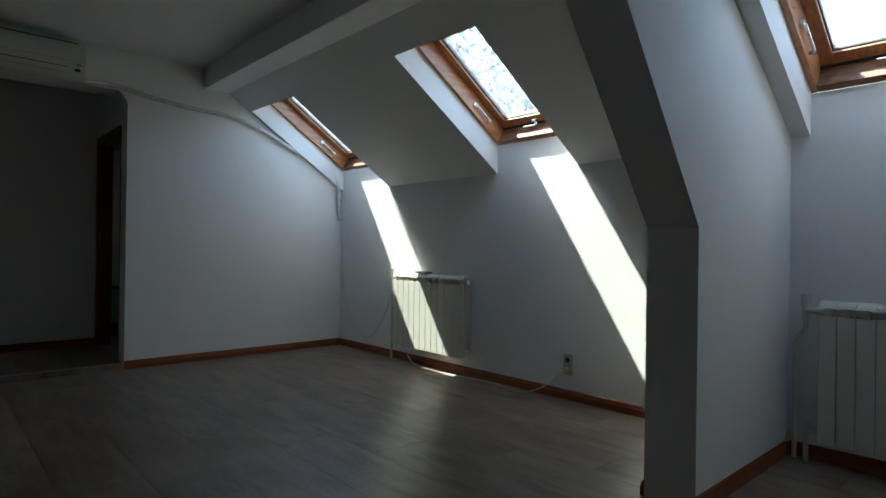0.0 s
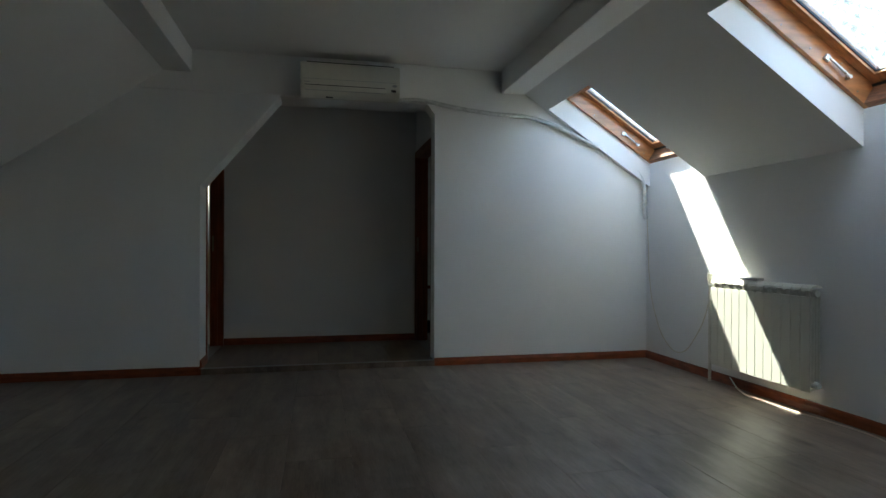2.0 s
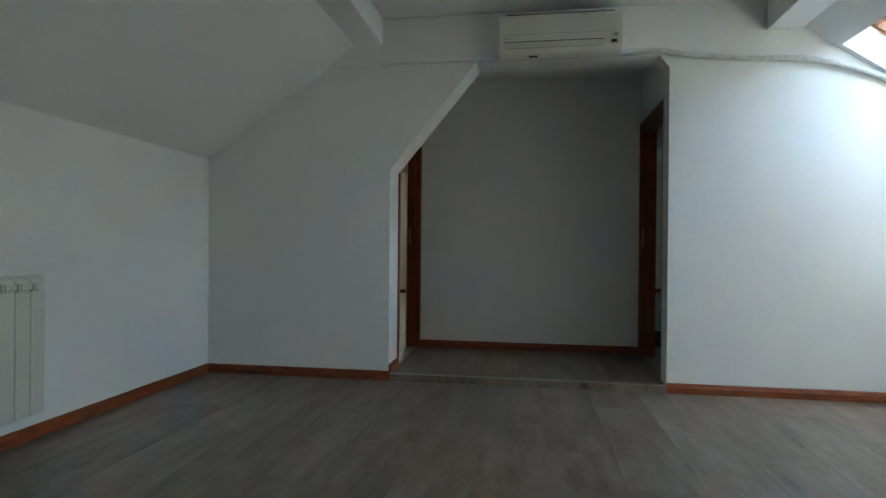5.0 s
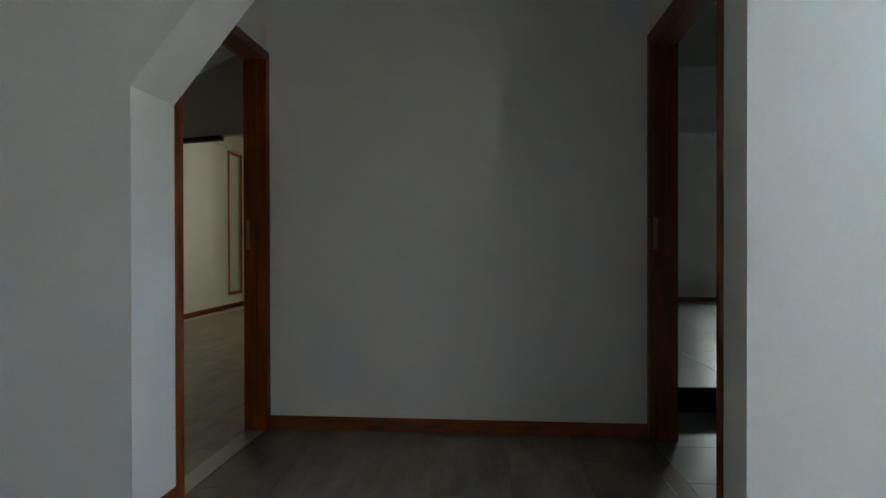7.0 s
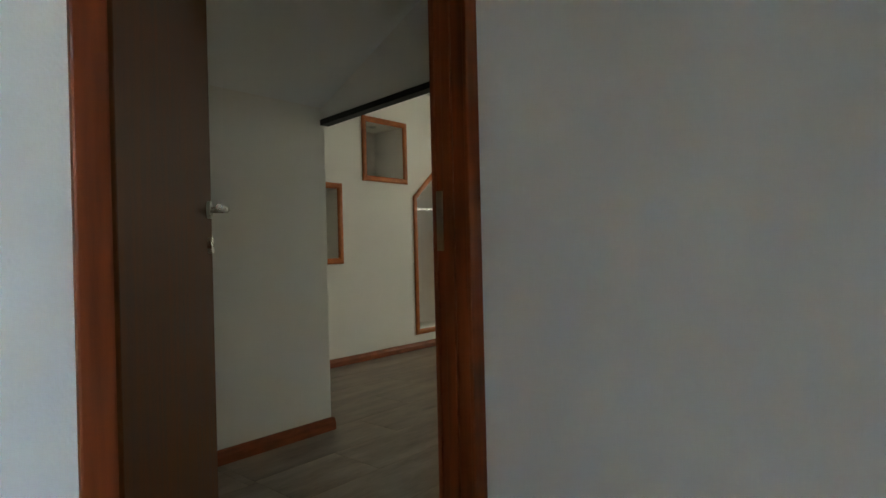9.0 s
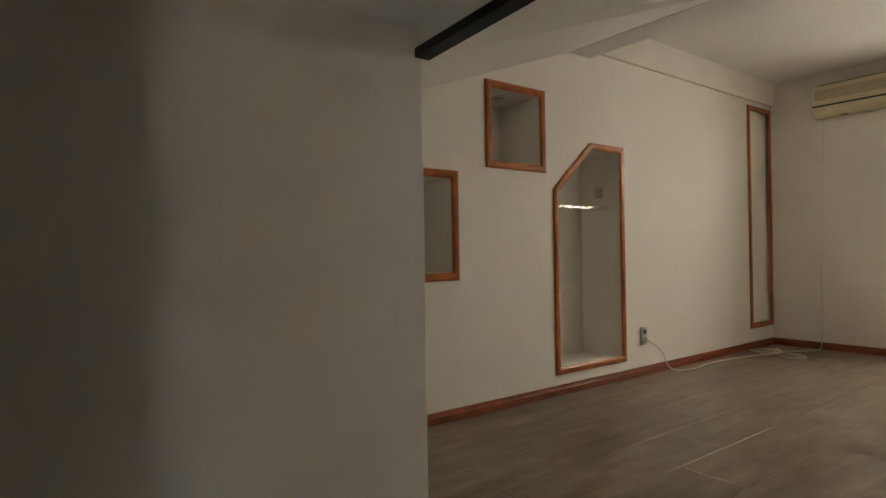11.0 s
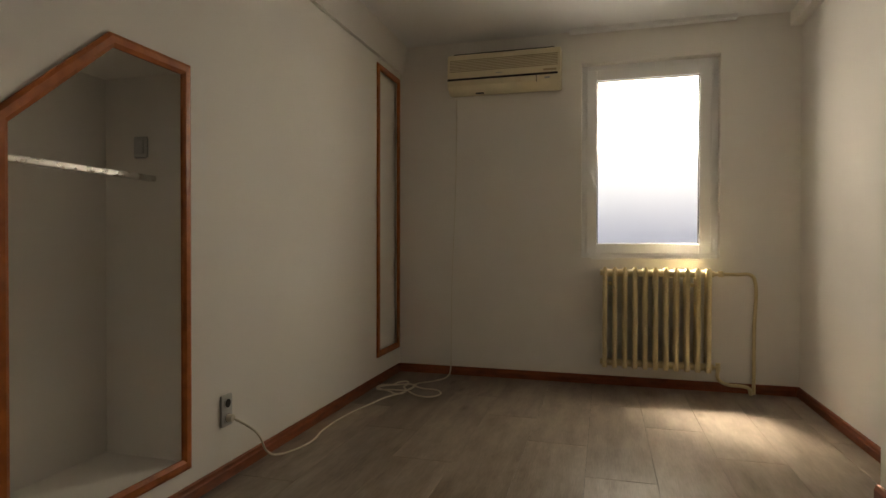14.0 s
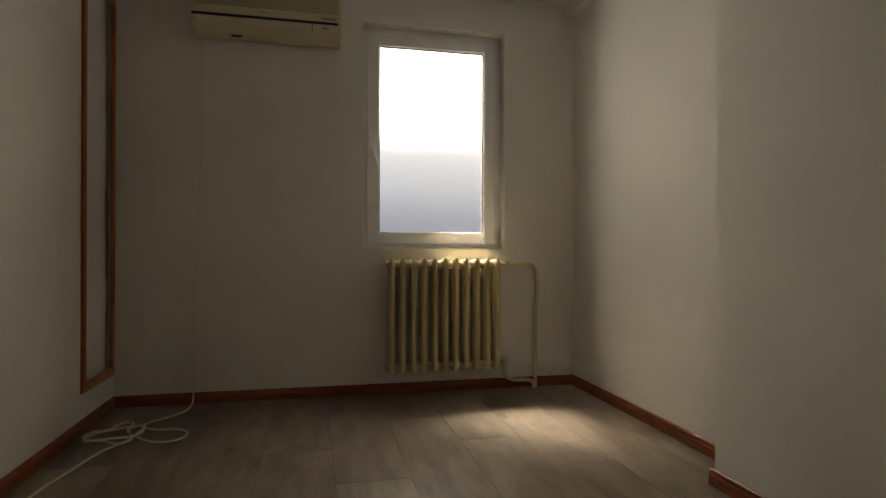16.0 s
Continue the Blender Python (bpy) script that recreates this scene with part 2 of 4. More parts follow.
# ---- mesh helpers ----
def box(bm, x0, x1, y0, y1, z0, z1, bevel=0.0, m=None):
    made = bmesh.ops.create_cube(bm, size=1)["verts"]
    for v in made:
        v.co = Vector(((x0 + x1) / 2 + v.co.x * (x1 - x0), (y0 + y1) / 2 + v.co.y * (y1 - y0), (z0 + z1) / 2 + v.co.z * (z1 - z0)))
    if bevel:
        edges = list({e for v in made for e in v.link_edges})
        made = [v for v in bmesh.ops.bevel(bm, geom=edges, offset=bevel, segments=2, profile=0.6, affect="EDGES")["verts"]] + [v for v in made if v.is_valid]
    if m is not None:
        bmesh.ops.transform(bm, matrix=m, verts=list(set(v for v in made if v.is_valid)))
    return bm


def prism(bm, pts, axis, a0, a1):
    """A polygon extruded along an axis. Points are (x, z) for y, (y, z) for x, (x, y) for z."""
    def at(p, a):
        return {"y": (p[0], a, p[1]), "x": (a, p[0], p[1]), "z": (p[0], p[1], a)}[axis]
    lo = [bm.verts.new(at(p, a0)) for p in pts]
    hi = [bm.verts.new(at(p, a1)) for p in pts]
    faces = [bm.faces.new(lo), bm.faces.new(list(reversed(hi)))]
    for i in range(len(pts)):
        j = (i + 1) % len(pts)
        faces.append(bm.faces.new((lo[j], lo[i], hi[i], hi[j])))
    bmesh.ops.recalc_face_normals(bm, faces=faces)
    return bm


def rod(bm, a, b, r, r2=None, seg=12):
    a, b = Vector(a), Vector(b)
    d = b - a
    m = Matrix.Translation((a + b) / 2) @ d.to_track_quat("Z", "Y").to_matrix().to_4x4()
    bmesh.ops.create_cone(bm, cap_ends=True, segments=seg, radius1=r, radius2=r if r2 is None else r2, depth=d.length, matrix=m)
    return bm


def part(name, bm, material, parent=None, label="", m=None, smooth=False):
    me = bpy.data.meshes.new(name)
    bm.to_mesh(me)
    bm.free()
    me.materials.append(material)
    if smooth:
        me.polygons.foreach_set("use_smooth", [True] * len(me.polygons))
        me.set_sharp_from_angle(angle=radians(40))
    ob = new(name, me)
    if parent is not None:
        ob.parent = parent
    if m is not None:
        ob.matrix_basis = m
    if label:
        tagged(ob, label)
    return ob


def again(ob, m, parent=None):
    o = new(ob.name.split(".")[0], ob.data)
    o.parent = parent if parent is not None else ob.parent
    o.matrix_basis = m
    return o


def thing(name, m, label, category, group="", kind=""):
    ob = new(name)
    ob.empty_display_size = 0.1
    ob.matrix_basis = m
    return tagged(ob, label, category, group, kind)


def structure(name, bm, material, label, category):
    return tagged(part(name, bm, material), label, category, kind="structure")


def cable(name, pts, r, material, label, category, cyclic=False):
    cu = bpy.data.curves.new(name, "CURVE")
    cu.dimensions, cu.bevel_depth, cu.bevel_resolution, cu.resolution_u = "3D", r, 3, 8
    sp = cu.splines.new("BEZIER")
    sp.bezier_points.add(len(pts) - 1)
    for q, p in zip(sp.bezier_points, pts):
        q.co, q.handle_left_type, q.handle_right_type = p, "AUTO", "AUTO"
    cu.materials.append(material)
    ob = new(name, cu)
    return tagged(ob, label, category) if label else ob


B = bmesh.new

# ---- the large structure ----
XW, YN, STEPZ = -5.62, -8.2, 0.05      # west wall, end wall behind the start, hall step
KNEE, SL = 1.68, 0.66                   # east knee wall height and roof pitch
CZ = 2.72                               # flat ceiling of the attic room

# north wall of the attic room with the cut-corner opening to the hall
b = B()
box(b, -6.0, -4.145, 0, 0.27, 0, 2.95)
prism(b, [(-4.145, 1.59), (-3.50, 2.375), (-4.145, 2.375)], "y", 0, 0.27)
box(b, -4.145, -2.14, 0, 0.27, 2.375, 2.95)
prism(b, [(-2.14, 0), (0.28, 0), (0.28, KNEE + 0.1), (-1.30, KNEE + SL * 1.30 + 0.3), (-2.14, 2.95)], "y", 0, 0.18)
prism(b, [(-2.14, 2.285), (-2.14, 2.375), (-2.21, 2.375)], "y", 0, 0.18)
box(b, -4.85, -2.2, -0.022, 0.001, 2.38, 2.72)
wall_north = structure("wall_north", b, PAINT, "white painted gable wall with a cut-corner opening to the hall", "wall")

b = B()
box(b, 0.0, 0.28, YN, 0.18, -0.2, KNEE)
for y0, y1 in ((-0.87, -0.05), (-3.085, -2.32), (-5.30, -4.53)):
    box(b, 0.0, 0.28, y0, y1, KNEE, 1.905)
wall_east = structure("wall_east", b, PAINT, "low white painted knee wall under the roof windows", "wall")
b = B()
box(b, XW - 0.3, XW, YN, 0.0, -0.2, 1.75)
structure("wall_west", b, PAINT, "low white painted knee wall behind a radiator", "wall")
b = B()
box(b, XW - 0.3, 0.3, YN - 0.25, YN, -0.2, 2.95)
structure("wall_south", b, PAINT, "plain white painted end wall", "wall")

# east roof slope with three openings
b = B()
full = [(0.0, KNEE), (-1.30, KNEE + SL * 1.30), (-1.30, KNEE + SL * 1.30 + 0.36), (0.28, KNEE + 0.18), (0.28, KNEE)]
above = [(-1.06, KNEE + SL * 1.06), (-1.30, KNEE + SL * 1.30), (-1.30, KNEE + SL * 1.30 + 0.36), (-0.875, KNEE + SL * 0.875 + 0.34)]
for y0, y1 in ((-0.05, 0.18), (-2.32, -0.87), (-4.53, -3.085), (YN, -5.30)):
    prism(b, full, "y", y0, y1)
for y0, y1 in ((-0.87, -0.05), (-3.085, -2.32), (-5.30, -4.53)):
    prism(b, above, "y", y0, y1)
structure("ceiling_slope_east", b, CEIL, "white plastered roof slope with three roof window recesses", "ceiling")
b = B()
prism(b, [(XW, 1.69), (-4.43, 2.53), (-4.43, 2.95), (XW - 0.3, 1.95), (XW - 0.3, 1.69)], "y", YN, 0.0)
structure("ceiling_slope_west", b, CEIL, "white plastered roof slope meeting the low wall", "ceiling")
b = B()
box(b, -4.43, -1.30, YN, 0.0, CZ, CZ + 0.25)
structure("ceiling", b, CEIL, "flat white plastered ceiling between two beams", "ceiling")
for x0, x1, z in ((-1.51, -1.285, 2.515), (-4.43, -4.21, 2.53)):
    b = B()
    box(b, x0, x1, YN, -0.002, z, CZ + 0.02, 0.008)
    structure("ceiling_beam", b, PAINT, "white plastered ceiling beam along the roof slope", "beam")

# brace wall standing out from the east knee wall
b = B()
prism(b, [(-0.002, -0.0), (-1.11, 0.0), (-1.11, 1.165), (-2.10, 2.45), (-2.31, CZ + 0.01), (-1.2, CZ + 0.01), (-1.2, 2.45), (-0.002, 1.69)], "y", -4.44, -4.215)
structure("brace_wall", b, PAINT, "white painted partition with a slanted inner edge under the roof", "wall")

# hall
b = B()
box(b, -4.25, -2.02, 1.21, 1.33, 0, 2.75)
structure("wall_hall_back", b, PAINT, "plain white wall at the back of the hall", "wall")
b = B()
box(b, -4.25, -4.15, 0.27, 0.30, 0, 2.75)
box(b, -4.25, -4.15, 0.30, 1.177, 2.07, 2.75)
box(b, -4.25, -4.15, 1.177, 1.21, 0, 2.75)
structure("wall_hall_west", b, PAINT, "white wall around the door to the bedroom", "wall")
b = B()
box(b, -2.11, -2.0, 0.18, 0.27, 0, 2.75)
box(b, -2.11, -2.0, 0.27, 1.17, 2.09, 2.75)
box(b, -2.11, -2.0, 1.17, 1.21, 0, 2.75)
structure("wall_hall_east", b, PAINT, "white wall around the door to the living room", "wall")
b = B()
box(b, -4.24, -2.03, 0.18, 1.33, 2.58, 2.75)
structure("ceiling_hall", b, CEIL, "flat white hall ceiling", "ceiling")

# vestibule behind the bedroom door
b = B()
box(b, -5.91, -5.79, 0.1, 1.985, 0, 2.4, 0.004)
structure("wall_vestibule", b, CREAM, "low white wall under the roof slope", "wall")
b = B()
box(b, -5.91, -4.25, 0.12, 0.27, 0, 2.9)
structure("wall_vestibule_south", b, CREAM, "plain white wall behind the open door", "wall")
b = B()
prism(b, [(-5.79, 1.82), (-4.12, 2.62), (-4.12, 2.95), (-5.91, 2.05), (-5.91, 1.82)], "y", 0.27, 1.965)
structure("ceiling_vestibule", b, CEIL, "sloping plastered ceiling over the bedroom entrance", "ceiling")
b = B()
prism(b, [(-5.91, 1.747), (-4.12, 1.845), (-4.12, 2.95), (-5.91, 2.95)], "y", 1.965, 2.02)
structure("header_vestibule", b, CREAM, "white plastered header above the bedroom opening", "wall")
b = B()
prism(b, [(-5.788, 1.724), (-4.78, 1.778), (-4.78, 1.808), (-5.788, 1.754)], "y", 1.955, 2.01)
structure("rail_vestibule", b, BLACK, "black sliding rail under the header", "rail")
b = B()
box(b, -4.31, -4.13, 1.33, 2.02, 0, 1.755)
box(b, -4.31, -4.13, 1.33, 1.965, 1.755, 2.9)
structure("wall_vestibule_east", b, CREAM, "plain white wall beside the bedroom opening", "wall")

# bedroom
WX, WY, WE, BZ = -7.12, 7.54, -4.03, 2.85
n1 = (2.425, 3.18, 0.93, 1.60)
n2 = (3.42, 3.985, 1.654, 2.238)
n3y0, n3y1, n3z0, n3zl, n3yt, n3zt = 4.062, 4.898, 0.195, 1.545, 4.48, 1.92
b = B()
X0 = WX - 0.40
def wallbox(y0, y1, z0, z1):
    box(b, X0, WX, y0, y1, z0, z1)
LIP = 0.04                              # the mouldings cover the rim of each niche by this much
h1 = (n1[0] + LIP, n1[1] - LIP, n1[2] + LIP, n1[3] - LIP)
h2 = (n2[0] + LIP, n2[1] - LIP, n2[2] + LIP, n2[3] - LIP)
h3y0, h3y1, h3z0, h3zl, h3yt, h3zt = n3y0 + LIP, n3y1 - LIP, n3z0 + LIP, n3zl - 0.018, n3yt + 0.015, n3zt - LIP
wallbox(1.74, h1[0], 0, 3); wallbox(h1[0], h1[1], 0, h1[2]); wallbox(h1[0], h1[1], h1[3], 3)
wallbox(h1[1], h2[0], 0, 3); wallbox(h2[0], h2[1], 0, h2[2]); wallbox(h2[0], h2[1], h2[3], 3)
wallbox(h2[1], h3y0, 0, 3); wallbox(h3y0, h3y1, 0, h3z0); wallbox(h3y0, h3y1, h3zt, 3)
prism(b, [(h3y0, h3zl), (h3yt, h3zt), (h3y0, h3zt)], "x", X0, WX)
wallbox(h3y1, 7.015, 0, 3); wallbox(7.015, 7.52, 0, 0.261); wallbox(7.015, 7.52, 2.575, 3); wallbox(7.52, WY + 0.3, 0, 3)
box(b, X0, WX - 0.03, 7.015, 7.52, 0.261, 2.575)
box(b, X0 - 0.08, X0, 1.74, 7.84, 0, 3)
structure("wall_niches", b, CREAM, "cream wall with wood-framed niches let into it", "wall")
b = B()
wx0, wx1, wz0, wz1 = -5.58, -4.565, 1.048, 2.592
box(b, WX, wx0, WY, WY + 0.3, 0, 3); box(b, wx1, WE + 0.3, WY, WY + 0.3, 0, 3)
box(b, wx0, wx1, WY, WY + 0.3, 0, wz0); box(b, wx0, wx1, WY, WY + 0.3, wz1, 3)
structure("wall_window", b, CREAM, "cream end wall around a frosted window", "wall")
b = B()
box(b, WE, WE + 0.2, 5.71, WY, 0, 3); box(b, -4.245, WE + 0.2, 2.02, 5.71, 0, 3)
structure("wall_bedroom_east", b, CREAM, "plain cream side wall with a projecting pier", "wall")
b = B()
box(b, WX, -5.91, 1.74, 1.90, 0, 2.6)
structure("wall_bedroom_south", b, CREAM, "plain cream wall at the low end", "wall")
b = B()
prism(b, [(1.90, 1.715), (4.26, 2.575), (4.26, 2.9), (1.90, 2.05)], "x", X0, -5.91)
prism(b, [(2.02, 1.85), (4.26, 2.575), (4.26, 2.9), (2.02, 2.1)], "x", -5.91, -4.03)
structure("ceiling_slope_bedroom", b, CEIL, "white plastered ceiling sloping down to the entrance", "ceiling")
b = B()
box(b, X0, -3.9, 4.26, WY + 0.2, BZ, BZ + 0.15)
structure("ceiling_bedroom", b, CEIL, "flat white bedroom ceiling", "ceiling")
b = B()
box(b, WX, -4.245, 4.262, 4.50, 2.572, BZ + 0.01, 0.006)
structure("ceiling_beam_bedroom", b, CEIL, "white plastered beam across the bedroom", "beam")
b = B()
prism(b, [(WX - 0.01, 2.625), (WX + 0.03, 2.625), (WX + 0.075, BZ + 0.01), (WX - 0.01, BZ + 0.01)], "y", 4.50, WY - 0.001)
structure("cornice_bedroom", b, CREAM, "plain plastered strip below the ceiling", "trim")
b = B()
box(b, -4.105, WE + 0.01, 5.71, WY - 0.001, 2.745, BZ + 0.01)
structure("ceiling_boxing_bedroom", b, CREAM, "narrow boxed pipe casing along the ceiling", "trim")

# living room seen through the other hall door
b = B()
LY, LZ = 7.1, 0.2
box(b, -2.03, 0.42, LY, LY + 0.1, 0, 2.9); box(b, 1.35, 2.3, LY, LY + 0.3, 0, 2.9)
box(b, 0.32, 0.42, LY + 0.1, LY + 0.3, 0, 2.9)
box(b, 0.42, 1.35, LY + 0.12, LY + 0.3, 0, 1.16); box(b, 0.42, 1.35, LY + 0.12, LY + 0.3, 2.50, 2.9)
structure("wall_living_north", b, CREAM, "cream wall around a frosted window", "wall")
b = B()
box(b, 2.3, 2.5, 0.18, LY + 0.3, 0, 2.9)
structure("wall_living_east", b, CREAM, "plain cream side wall", "wall")
b = B()
box(b, -2.15, -2.03, 1.33, LY, 0, 2.9)
structure("wall_living_west", b, CREAM, "plain cream side wall", "wall")
b = B()
box(b, -2.03, 2.5, 1.72, LY + 0.3, 2.62, 2.8)
structure("ceiling_living", b, CEIL, "flat white ceiling", "ceiling")
b = B()
box(b, -2.03, 2.3, 1.62, 1.72, 2.09, 2.9); box(b, -2.03, -0.8, 0.18, 1.62, 2.45, 2.55)
box(b, -0.9, -0.8, 0.18, 1.62, 0.0, 2.45)
box(b, -0.9, 2.5, 1.62, 1.72, 0.0, 2.09)
structure("ceiling_living_entry", b, CEIL, "low plastered header over the step", "ceiling")
b = B()
box(b, -2.03, 2.3, 5.4, 5.62, 2.42, 2.63, 0.006)
structure("ceiling_beam_living", b, CEIL, "white plastered beam across the living room", "beam")

# ---- skirting boards ----
def skirting(name, a, c, z, inward):
    """A moulded board along a wall foot from a to c; inward: the way off the wall."""
    a, c, inw = Vector((*a, z)), Vector((*c, z)), Vector((*inward, 0))
    prof = [(0, 0), (0.018, 0), (0.018, 0.042), (0.014, 0.05), (0.011, 0.064), (0.004, 0.07), (0, 0.07)]
    bm = B()
    rings = [[bm.verts.new(p + inw * d + Vector((0, 0, h))) for d, h in prof] for p in (a, c)]
    fs = [bm.faces.new(rings[0]), bm.faces.new(list(reversed(rings[1])))]
    for i in range(len(prof)):
        j = (i + 1) % len(prof)
        fs.append(bm.faces.new((rings[0][j], rings[0][i], rings[1][i], rings[1][j])))
    bmesh.ops.recalc_face_normals(bm, faces=fs)
    return structure(name, bm, SKIRT, "red-brown wooden skirting board", "baseboard")


for a, c, z, w in (((-2.14, 0), (-0.0, 0), 0, (0, -1)), ((XW, 0), (-4.13, 0), 0, (0, -1)), ((0, 0), (0, -4.215), 0, (-1, 0)),
                   ((0, -4.44), (0, YN), 0, (-1, 0)), ((-1.11, -4.44), (0, -4.44), 0, (0, -1)), ((XW, 0), (XW, YN), 0, (1, 0)),
                   ((-1.11, -4.215), (0, -4.215), 0, (0, 1)),
                   ((-4.145, 0.0), (-4.145, 0.27), STEPZ, (1, 0)),
                   ((-4.136, 1.21), (-2.124, 1.21), STEPZ, (0, -1)), ((-5.79, 0.27), (-5.79, 1.985), STEPZ, (1, 0)),
                   ((WX, 1.90), (WX, WY), STEPZ, (1, 0)), ((WX, WY), (WE, WY), STEPZ, (0, -1)), ((WE, WY), (WE, 5.71), STEPZ, (-1, 0)),
                   ((-4.245, 5.728), (-4.245, 2.02), STEPZ, (-1, 0)), ((-4.245, 5.71), (WE, 5.71), STEPZ, (0, 1)), ((-5.91, 1.985), (-5.772, 1.985), STEPZ, (0, 1)),
                   ((-2.03, LY), (0.42, LY), LZ, (0, -1)), ((0.42, LY + 0.12), (1.35, LY + 0.12), LZ, (0, -1))):
    skirting("baseboard", a, c, z, w)

# ---- doors and door frames ----
def door_frame(name, side, x0, x1, y0, y1, top, label, w=0.066, j=0.026):
    """Casing and jamb lining of a doorway in a wall that runs along y between x0 and x1; side: +1 when the hall is at x1."""
    t = thing(name, Matrix(), label, "door frame", kind="structure")
    d, z0 = 0.014, STEPZ
    for xs in ((x1, x1 + d), (x0 - d, x0)):
        for ya, yb in ((y0 - w + 0.02, y0 + 0.02), (y1 - 0.02, y1 + w - 0.02)):
            bm = B()
            box(bm, xs[0], xs[1], ya, yb, z0, top + w - 0.02, 0.004)
            part("casing_upright", bm, CASING, t)
        bm = B()
        box(bm, xs[0], xs[1], y0 + 0.02, y1 - 0.02, top - 0.02, top + w - 0.02, 0.004)
        part("casing_head", bm, CASING, t)
    for ya, yb in ((y0, y0 + j), (y1 - j, y1)):
        bm = B()
        box(bm, x0, x1, ya, yb, z0, top)
        part("jamb", bm, CASING, t)
    bm = B()
    box(bm, x0, x1, y0 + j, y1 - j, top - j, top)
    part("head_lining", bm, CASING, t)
    stop = x0 + 0.03 if side > 0 else x1 - 0.045
    for ya, yb in ((y0 + j, y0 + j + 0.010), (y1 - j - 0.010, y1 - j)):
        bm = B()
        box(bm, stop, stop + 0.03, ya, yb, z0, top - j, 0.002)
        part("door_stop", bm, CASING, t)
    bm = B()
    box(bm, x0 - 0.002, x0 + 0.02, y1 - j - 0.004, y1 - j + 0.001, 1.03, 1.19)
    part("strike_plate", bm, BRASS, t)
    return t


door_frame("door_frame_1", 1, -4.25, -4.15, 0.30, 1.177, 2.07, "mahogany-stained wooden frame of the bedroom doorway", 0.05, 0.014)
door_frame("door_frame_2", -1, -2.11, -2.0, 0.27, 1.17, 2.09, "dark mahogany-stained wooden frame of the living room doorway")

# open door leaf of the bedroom
hinge, edge = Vector((-4.275, 0.335, 0)), Vector((-4.955, 0.848, 0))
ang = math.degrees(math.atan2(edge.y - hinge.y, edge.x - hinge.x))
door = thing("door_1", pose(hinge.x, hinge.y, STEPZ + 0.008, 0, 0, ang), "brown veneered flush door standing half open", "door", kind="structure")
L = (edge - hinge).length
b = B()
box(b, 0, L, -0.04, 0, 0, 2.0, 0.003)
leaf = part("door_leaf", b, LEAF, door)
for ys in (0.0, -0.04):
    sgn = 1 if ys == 0 else -1
    b = B()
    rod(b, (L - 0.06, ys, 1.11), (L - 0.06, ys + sgn * 0.010, 1.11), 0.026, seg=24)
    rod(b, (L - 0.06, ys, 1.11), (L - 0.06, ys + sgn * 0.055, 1.11), 0.010)
    rod(b, (L - 0.052, ys + sgn * 0.052, 1.11), (L - 0.185, ys + sgn * 0.052, 1.11), 0.010, 0.009)
    part("handle", b, METAL, leaf, "brushed metal lever handle", smooth=True)
    b = B()
    rod(b, (L - 0.06, ys, 1.005), (L - 0.06, ys + sgn * 0.012, 1.005), 0.025, seg=24)
    box(b, L - 0.066, L - 0.054, ys + sgn * 0.006 - 0.008, ys + sgn * 0.006 + 0.008, 0.985, 1.025)
    part("lock_rosette", b, METAL, leaf, "round metal lock rosette", smooth=True)
b = B()
box(b, L - 0.001, L + 0.002, -0.032, -0.008, 0.97, 1.17)
part("lock_plate", b, BRASS, leaf)
for z in (0.25, 1.75):
    b = B()
    rod(b, (0, 0.006, z - 0.05), (0, 0.006, z + 0.05), 0.007)
    part("hinge", b, BRASS, door)


